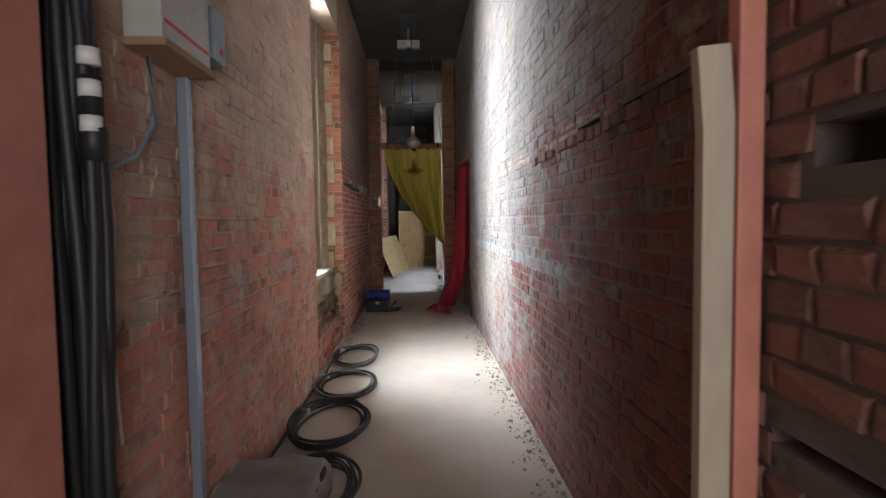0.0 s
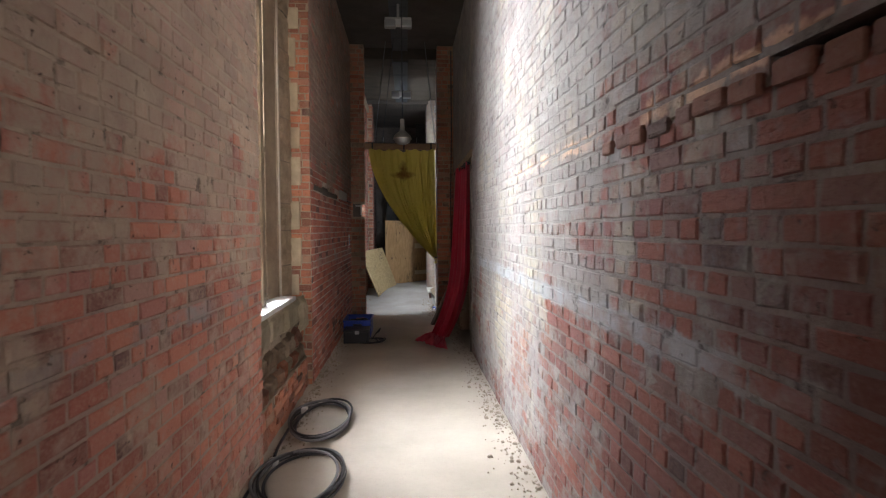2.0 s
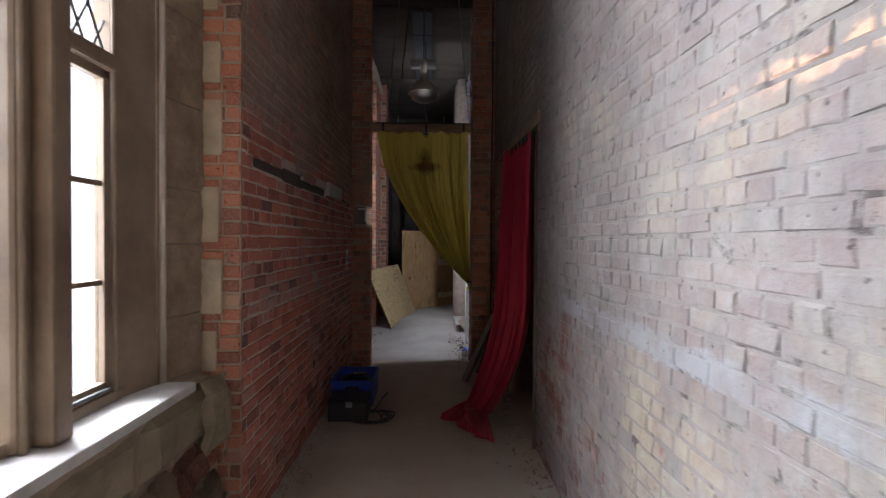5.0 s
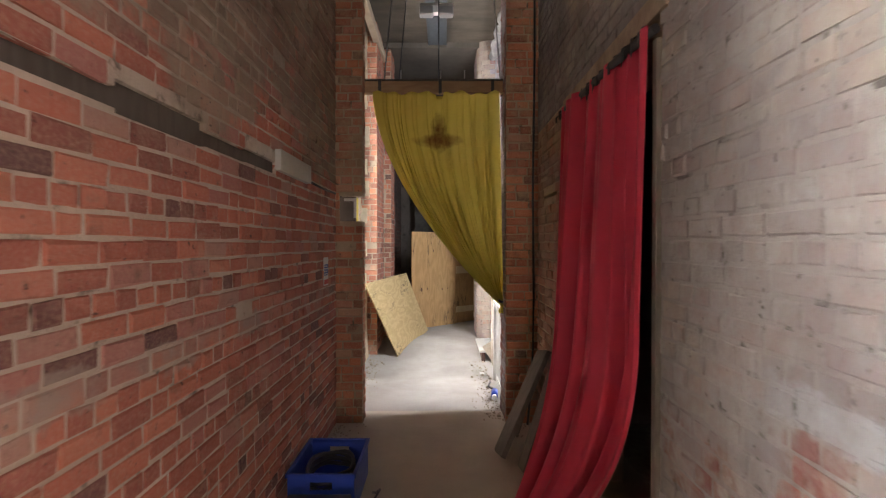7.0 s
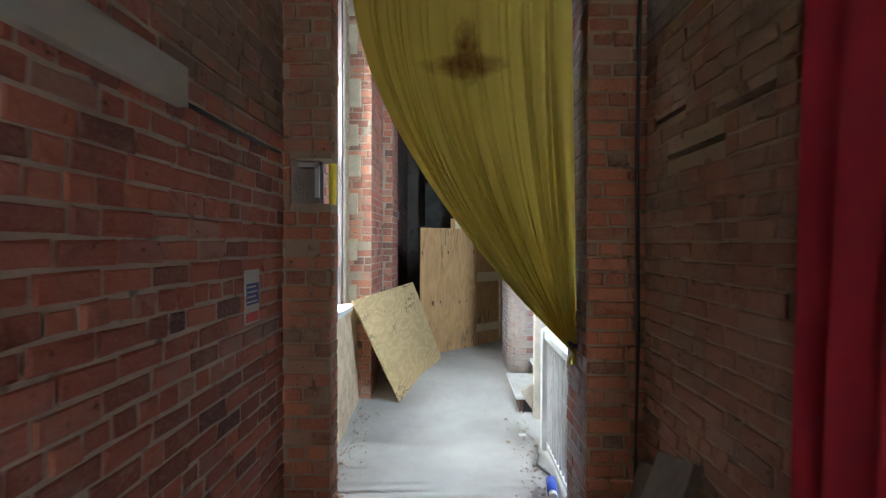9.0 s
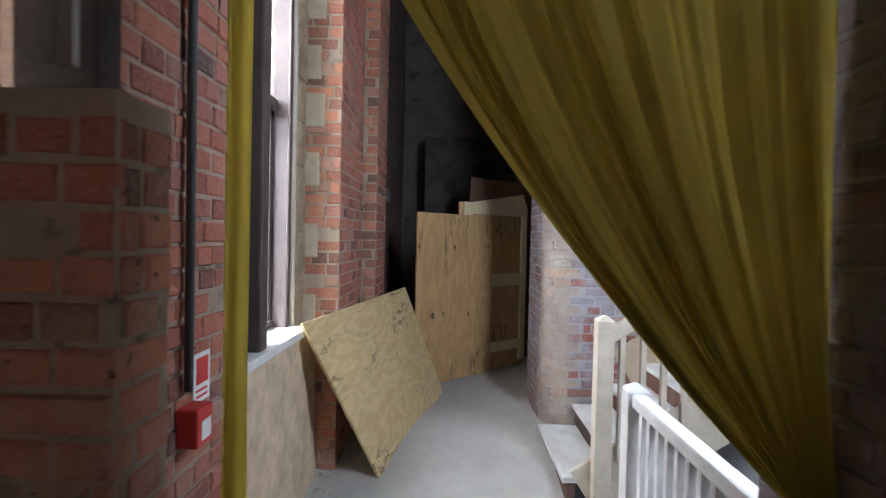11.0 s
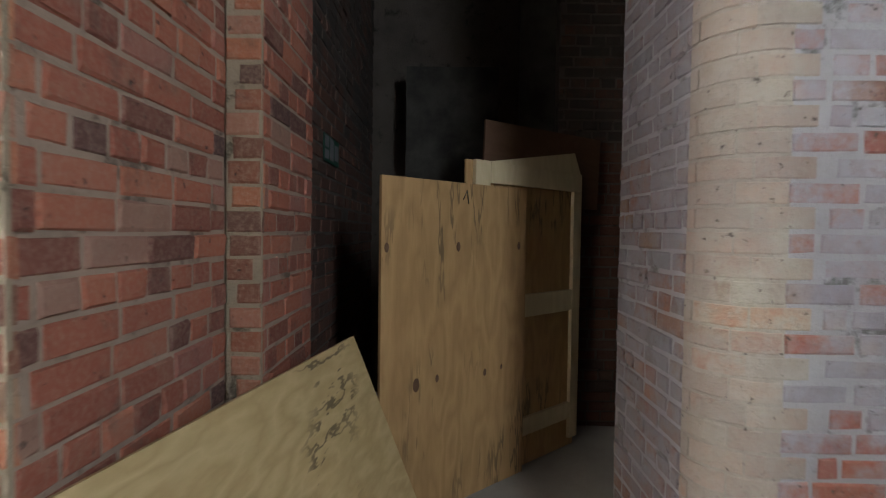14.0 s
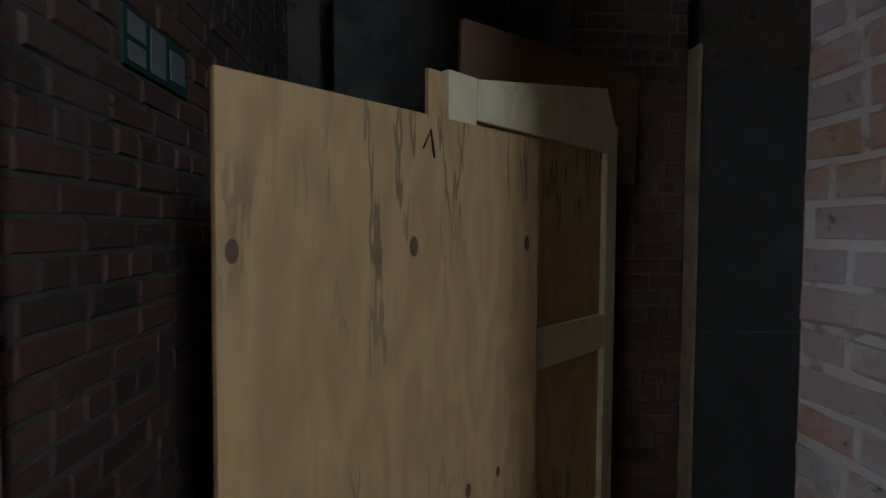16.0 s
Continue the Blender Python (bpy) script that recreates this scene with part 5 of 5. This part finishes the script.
at_thing(fs, "plate", box_bm(-0.869, -0.864, 12.29, 12.40, 1.13, 1.29, 0.001), M_signwhite)
at_thing(fs, "panel", box_bm(-0.864, -0.8625, 12.305, 12.385, 1.19, 1.275, 0), M_red, None, "red printed panel")
for k in range(2):
    at_thing(fs, "writing", box_bm(-0.864, -0.8625, 12.305, 12.38, 1.145 + 0.02 * k, 1.153 + 0.02 * k, 0), M_red)
wc = empty("window_drape", (-0.9, 12.62, 0.1))
tagged(wc, "narrow mustard-yellow drape gathered beside the landing window", "curtain")
at_thing(wc, "cloth", cloth_bm(lambda u, v: (-0.93 + 0.09 * u + 0.02 * math.sin(u * 11 + v), 12.58 + 0.13 * u + 0.018 * math.sin(u * 17 + 2 * v), 3.3 - 3.2 * v), 40, 40), M_yellow)
dc = part("dark_cable", tube_bm([(1.0, 11.50, 5.0), (1.005, 11.498, 3.5), (0.99, 11.5, 2.2), (1.0, 11.497, 1.2), (0.985, 11.48, 0.5), (0.93, 11.42, 0.02)], 0.011, 7), M_cable)
tagged(dc, "black cable hanging down the brick pilaster", "cable")
pg = empty("blue_connector", (0.72, 12.3, 0.03))
tagged(pg, "blue and white industrial cable connector on the floor", "connector")
at_thing(pg, "plug", tube_bm([(0.70, 12.22, 0.05), (0.72, 12.40, 0.06)], 0.035, 12), M_blue)
at_thing(pg, "collar", tube_bm([(0.695, 12.17, 0.05), (0.70, 12.22, 0.05)], 0.028, 12), M_signwhite)
at_thing(pg, "cable", tube_bm([(0.72, 12.40, 0.06), (0.74, 12.55, 0.03), (0.68, 12.75, 0.02), (0.72, 12.95, 0.02)], 0.012, 7), M_cable)
def ply_sheet():
    a, b, c, d = Vector((-0.915, 13.66, 1.165)), Vector((-0.49, 15.50, 1.21)), Vector((-0.12, 15.60, 0.215)), Vector((-0.49, 14.07, 0.06))
    bm = bmesh.new()
    n = (b - a).cross(d - a).normalized() * 0.018
    f = [bm.verts.new(q) for q in (a, b, c, d)]
    g = [bm.verts.new(q + n) for q in (a, b, c, d)]
    bm.faces.new(f[::-1])
    bm.faces.new(g)
    for i in range(4):
        j = (i + 1) % 4
        bm.faces.new((f[i], f[j], g[j], g[i]))
    bmesh.ops.recalc_face_normals(bm, faces=bm.faces[:])
    ob = part("plywood_sheet", bm, M_ply)
    tagged(ob, "weathered plywood sheet leaning against the landing wall", "board")


ply_sheet()


def boarded_door():
    ang = math.atan2(1.15, 1.24)
    z0 = 0.2
    th = empty("boarded_door", (-0.42, 15.75, z0))
    th.rotation_euler = (0, 0, ang)
    bpy.context.view_layer.update()
    tagged(th, "plywood-faced batten door standing in the dark passage", "door")
    part("sheet", box_bm(0, 1.07, -0.02, 0.0, 0.0, 1.72, 0.002), M_plydoor, th)
    part("back_board", box_bm(0.6, 1.68, 0.03, 0.045, 0.0, 1.86, 0.002), M_plydoor, th)
    for a, b, c, d in ((0.772, 1.69, 1.74, 1.86), (1.075, 1.598, 0.94, 1.08), (1.075, 1.598, 0.2, 0.31), (1.60, 1.69, 0.06, 1.738), (0.65, 0.77, 1.6, 1.862)):
        part("batten", box_bm(a, b, 0.002, 0.028, c, d, 0.003), M_batten, th)
    for s, z, r in ((0.50, 1.38, 0.022), (1.0, 1.38, 0.02), (0.03, 1.38, 0.02), (0.22, 0.69, 0.03), (0.36, 0.70, 0.017), (0.72, 0.67, 0.018), (0.86, 0.68, 0.013)):
        part("knot", lathe_bm([(r, 0.0), (r * 0.8, 0.002), (0.0, 0.0025)], 14, (0, 0, 0)), M_brownboard, th).matrix_basis = pose(s, -0.021, z, 90, 0, 0) @ Matrix.Diagonal((0.7, 1.2, 1, 1))
    # Pale wedge shaped like the lit strip of the board behind the door.
    bm = prism_bm(((0.775, 1.862), (1.69, 1.862), (1.615, 2.0)), 0.0, 0.014)
    bmesh.ops.transform(bm, matrix=pose(0, 0.028, 0, 90, 0, 0), verts=bm.verts)
    part("lit_wedge", bm, M_batten, th)
    part("nail", tube_bm([(0.53, -0.022, 1.63), (0.55, -0.03, 1.68), (0.57, -0.024, 1.61)], 0.003, 5), M_lead, th)


boarded_door()
# Dark colour stands for the shadow on this board's upper part.
bb = part("shaded_brown_board", bar_bm((0.12, 16.62, 2.12), (0.98, 17.1, 2.08), 0.02, 0.5, 0.003), M_brownboard)
tagged(bb, "board standing behind the door, its shadowed part coloured dark brown", "board")
dd = empty("dark_door", (1.32, 17.2, 0.2))
tagged(dd, "grey-black peeling door in the dark recess", "door", "", "structure")
part("leaf", box_bm(0, 0.75, 0, 0.05, 0, 2.2, 0.004), M_darkdoor, dd)
# Thin paler strip that stands for the lit arris of the brick jamb.
part("frame", box_bm(-0.02, 0.0, -0.05, 0.05, 0, 2.3, 0.004), M_breast, dd)
for z in (0.9, 1.5):
    part("rail", box_bm(0.01, 0.74, -0.012, 0.0, z, z + 0.03, 0.002), M_darkdoor, dd)

ex = empty("exit_sign", (-0.775, 16.33, 2.11))
tagged(ex, "green exit sign with white pictogram panels, coloured dim for the shade", "sign")
# Green plate and white panels take darkened colours for the dim passage.
at_thing(ex, "plate", box_bm(-0.778, -0.772, 16.14, 16.52, 2.04, 2.19, 0.001), M_green)
for a, b, c, d in ((16.16, 16.25, 2.12, 2.18), (16.16, 16.25, 2.055, 2.105), (16.28, 16.37, 2.055, 2.18), (16.40, 16.50, 2.07, 2.16)):
    at_thing(ex, "pictogram", box_bm(-0.772, -0.7705, a, b, c, d, 0), M_cable2)


def newel(x, y, z0, z1, mat, label):
    th = empty("newel_post", (x, y, z0))
    tagged(th, label, "post", "newel posts")
    part("post", box_bm(-0.05, 0.05, -0.05, 0.05, 0, z1 - z0 - 0.03, 0.006), mat, th)
    bm = bmesh.new()
    r = bmesh.ops.create_cone(bm, cap_ends=True, segments=4, radius1=0.0707, radius2=0.012, depth=0.03)
    bmesh.ops.rotate(bm, matrix=Matrix.Rotation(radians(45), 3, "Z"), verts=bm.verts)
    bmesh.ops.translate(bm, vec=(0, 0, z1 - z0 - 0.015), verts=bm.verts)
    part("cap", bm, mat, th)


newel(0.86, 13.79, 0.0, 1.24, M_cream, "cream-painted square newel post of the stair")
newel(0.82, 13.12, 0.0, 1.02, M_white, "white-painted square newel post of the guard rail")


def guard_rail():
    th = empty("guard_rail", (0.82, 12.5, 0.0))
    tagged(th, "white-painted balustrade guarding the stairwell", "balustrade")
    at_thing(th, "handrail", box_bm(0.785, 0.855, 11.98, 13.07, 0.92, 0.98, 0.012), M_white)
    at_thing(th, "bottom_rail", box_bm(0.80, 0.85, 11.98, 13.07, 0.03, 0.075, 0.006), M_white)
    for k in range(11):
        y = 12.05 + k * 0.094
        at_thing(th, "baluster", box_bm(0.805, 0.837, y, y + 0.032, 0.07, 0.925, 0.003), M_white)


guard_rail()
STEP0, RISER, GOING = 0.68, 0.17, 0.265


def stair():
    th = empty("stair", (STEP0, 14.3, 0.05))
    tagged(th, "stair of white-painted treads on brick risers", "stairs", "", "structure")
    for k in range(11):
        x, z = STEP0 + k * GOING, 0.05 + RISER * (k + 1)
        at_thing(th, "tread", box_bm(x - 0.03, x + GOING + 0.01, 13.86, 14.795, z - 0.035, z, 0.008), M_white)
        at_thing(th, "riser", box_bm(x, x + 0.05, 13.86, 14.795, z - RISER, z - 0.036, 0.002), M_brick_dark)
    at_thing(th, "stringer", bar_bm((STEP0 + 0.1, 13.84, 0.13), (STEP0 + 11 * GOING, 13.84, 0.13 + 11 * RISER - 0.06), 0.04, 0.34, 0.004), M_cream)
    at_thing(th, "skirting", bar_bm((STEP0 + 0.62, 14.797, 0.36 + 0.5 * RISER / GOING), (STEP0 + 11 * GOING, 14.797, 0.30 + 11 * RISER + 0.02), 0.018, 0.3, 0.004), M_plaster)


stair()


def stair_balustrade():
    th = empty("stair_balustrade", (0.9, 13.79, 0.3))
    tagged(th, "cream-painted balustrade rising beside the stair", "balustrade")
    sl = RISER / GOING
    at_thing(th, "handrail", bar_bm((0.87, 13.79, 1.10), (3.4, 13.79, 1.10 + 2.53 * sl), 0.06, 0.085, 0.012), M_cream)
    for k in range(18):
        x = 0.97 + k * 0.125
        zb = 0.28 + (x - 0.84) * sl
        at_thing(th, "baluster", box_bm(x - 0.017, x + 0.017, 13.775, 13.809, zb, 1.06 + (x - 0.87) * sl, 0.003), M_cream)


stair_balustrade()

# window-jamb stones
rs = random.Random(77)


def quoin(x0, x1, y, z0, z1):
    bm = box_bm(x0, x1, y - 0.012 - rs.uniform(0, 0.008), y + 0.05, z0, z1, 0.01)
    ob = part("quoin_stone", bm, M_stone)
    tagged(ob, "rough buff quoin stone in the window jamb", "stone", "quoin stones", "structure")


for x0, x1, y in ((-1.12, -0.985, 7.35), (-1.09, -0.94, 14.13)):
    z = 0.98
    while z < 4.9:
        h = 4 * COURSE if rs.random() < 0.5 else 3 * COURSE
        quoin(x0, x1 + rs.uniform(-0.03, 0.02), y, z, z + h - 0.012)
        z += h + COURSE * rs.choice((1, 2, 3))

# torn remains of a moulding along the wall
course = empty("broken_moulding", (1.04, 2.3, 2.06))
tagged(course, "ragged broken brick moulding on the dark wall", "moulding", "", "structure")
rm = random.Random(91)
y = 1.46
while y < 3.9:
    w = rm.uniform(0.06, 0.16)
    z = 2.0 + 0.02 * rm.random()
    at_thing(course, "fragment", box_bm(1.04 - rm.uniform(0.008, 0.024), 1.06, y, y + w, z, z + rm.uniform(0.03, 0.07), 0.012), M_brick_near)
    y += w + rm.uniform(0.01, 0.05)

# rubble along the wall foot and a bit of litter
def rubble_strip(x, y0, y1, seed, out, label):
    r = random.Random(seed)
    verts, faces = [], []
    for q in range(int((y1 - y0) * 130)):
        s = r.uniform(0.003, 0.011) if r.random() < 0.93 else r.uniform(0.011, 0.026)
        cx, cy = x + out * abs(r.gauss(0.0, 0.10)), r.uniform(y0, y1)
        cz = floor_height(cy)
        o = len(verts)
        for dx, dy, dz in ((-1, -1, -0.4), (1, -1, -0.4), (1, 1, -0.4), (-1, 1, -0.4), (-0.6, -0.7, 0.7), (0.7, -0.5, 0.6), (0.5, 0.7, 0.8), (-0.7, 0.5, 0.6)):
            verts.append((cx + dx * s * r.uniform(0.5, 1), cy + dy * s * r.uniform(0.5, 1), cz + dz * s * r.uniform(0.6, 1)))
        faces += [tuple(i + o for i in f) for f in ((0, 1, 5, 4), (1, 2, 6, 5), (2, 3, 7, 6), (3, 0, 4, 7), (4, 5, 6, 7))]
    me = bpy.data.meshes.new("rubble")
    me.from_pydata(verts, [], faces)
    me.materials.append(M_rubble)
    tagged(new("rubble", me), label, "rubble", "", "stuff")


rubble_strip(1.03, 2.0, 11.5, 1, -1, "crumbled mortar along the wall foot")
rubble_strip(-0.86, 5.4, 11.5, 2, 1, "crumbled mortar along the wall foot")
rubble_strip(-0.9, 11.95, 15.6, 3, 1, "crumbled mortar on the landing")
rubble_strip(0.74, 11.6, 13.9, 4, -1, "crumbled mortar by the guard rail")
lit = part("paper_scrap", box_bm(0.62, 0.68, 13.36, 13.41, 0.0, 0.02, 0.006), M_signwhite)
tagged(lit, "crumpled white scrap of paper on the floor", "litter")
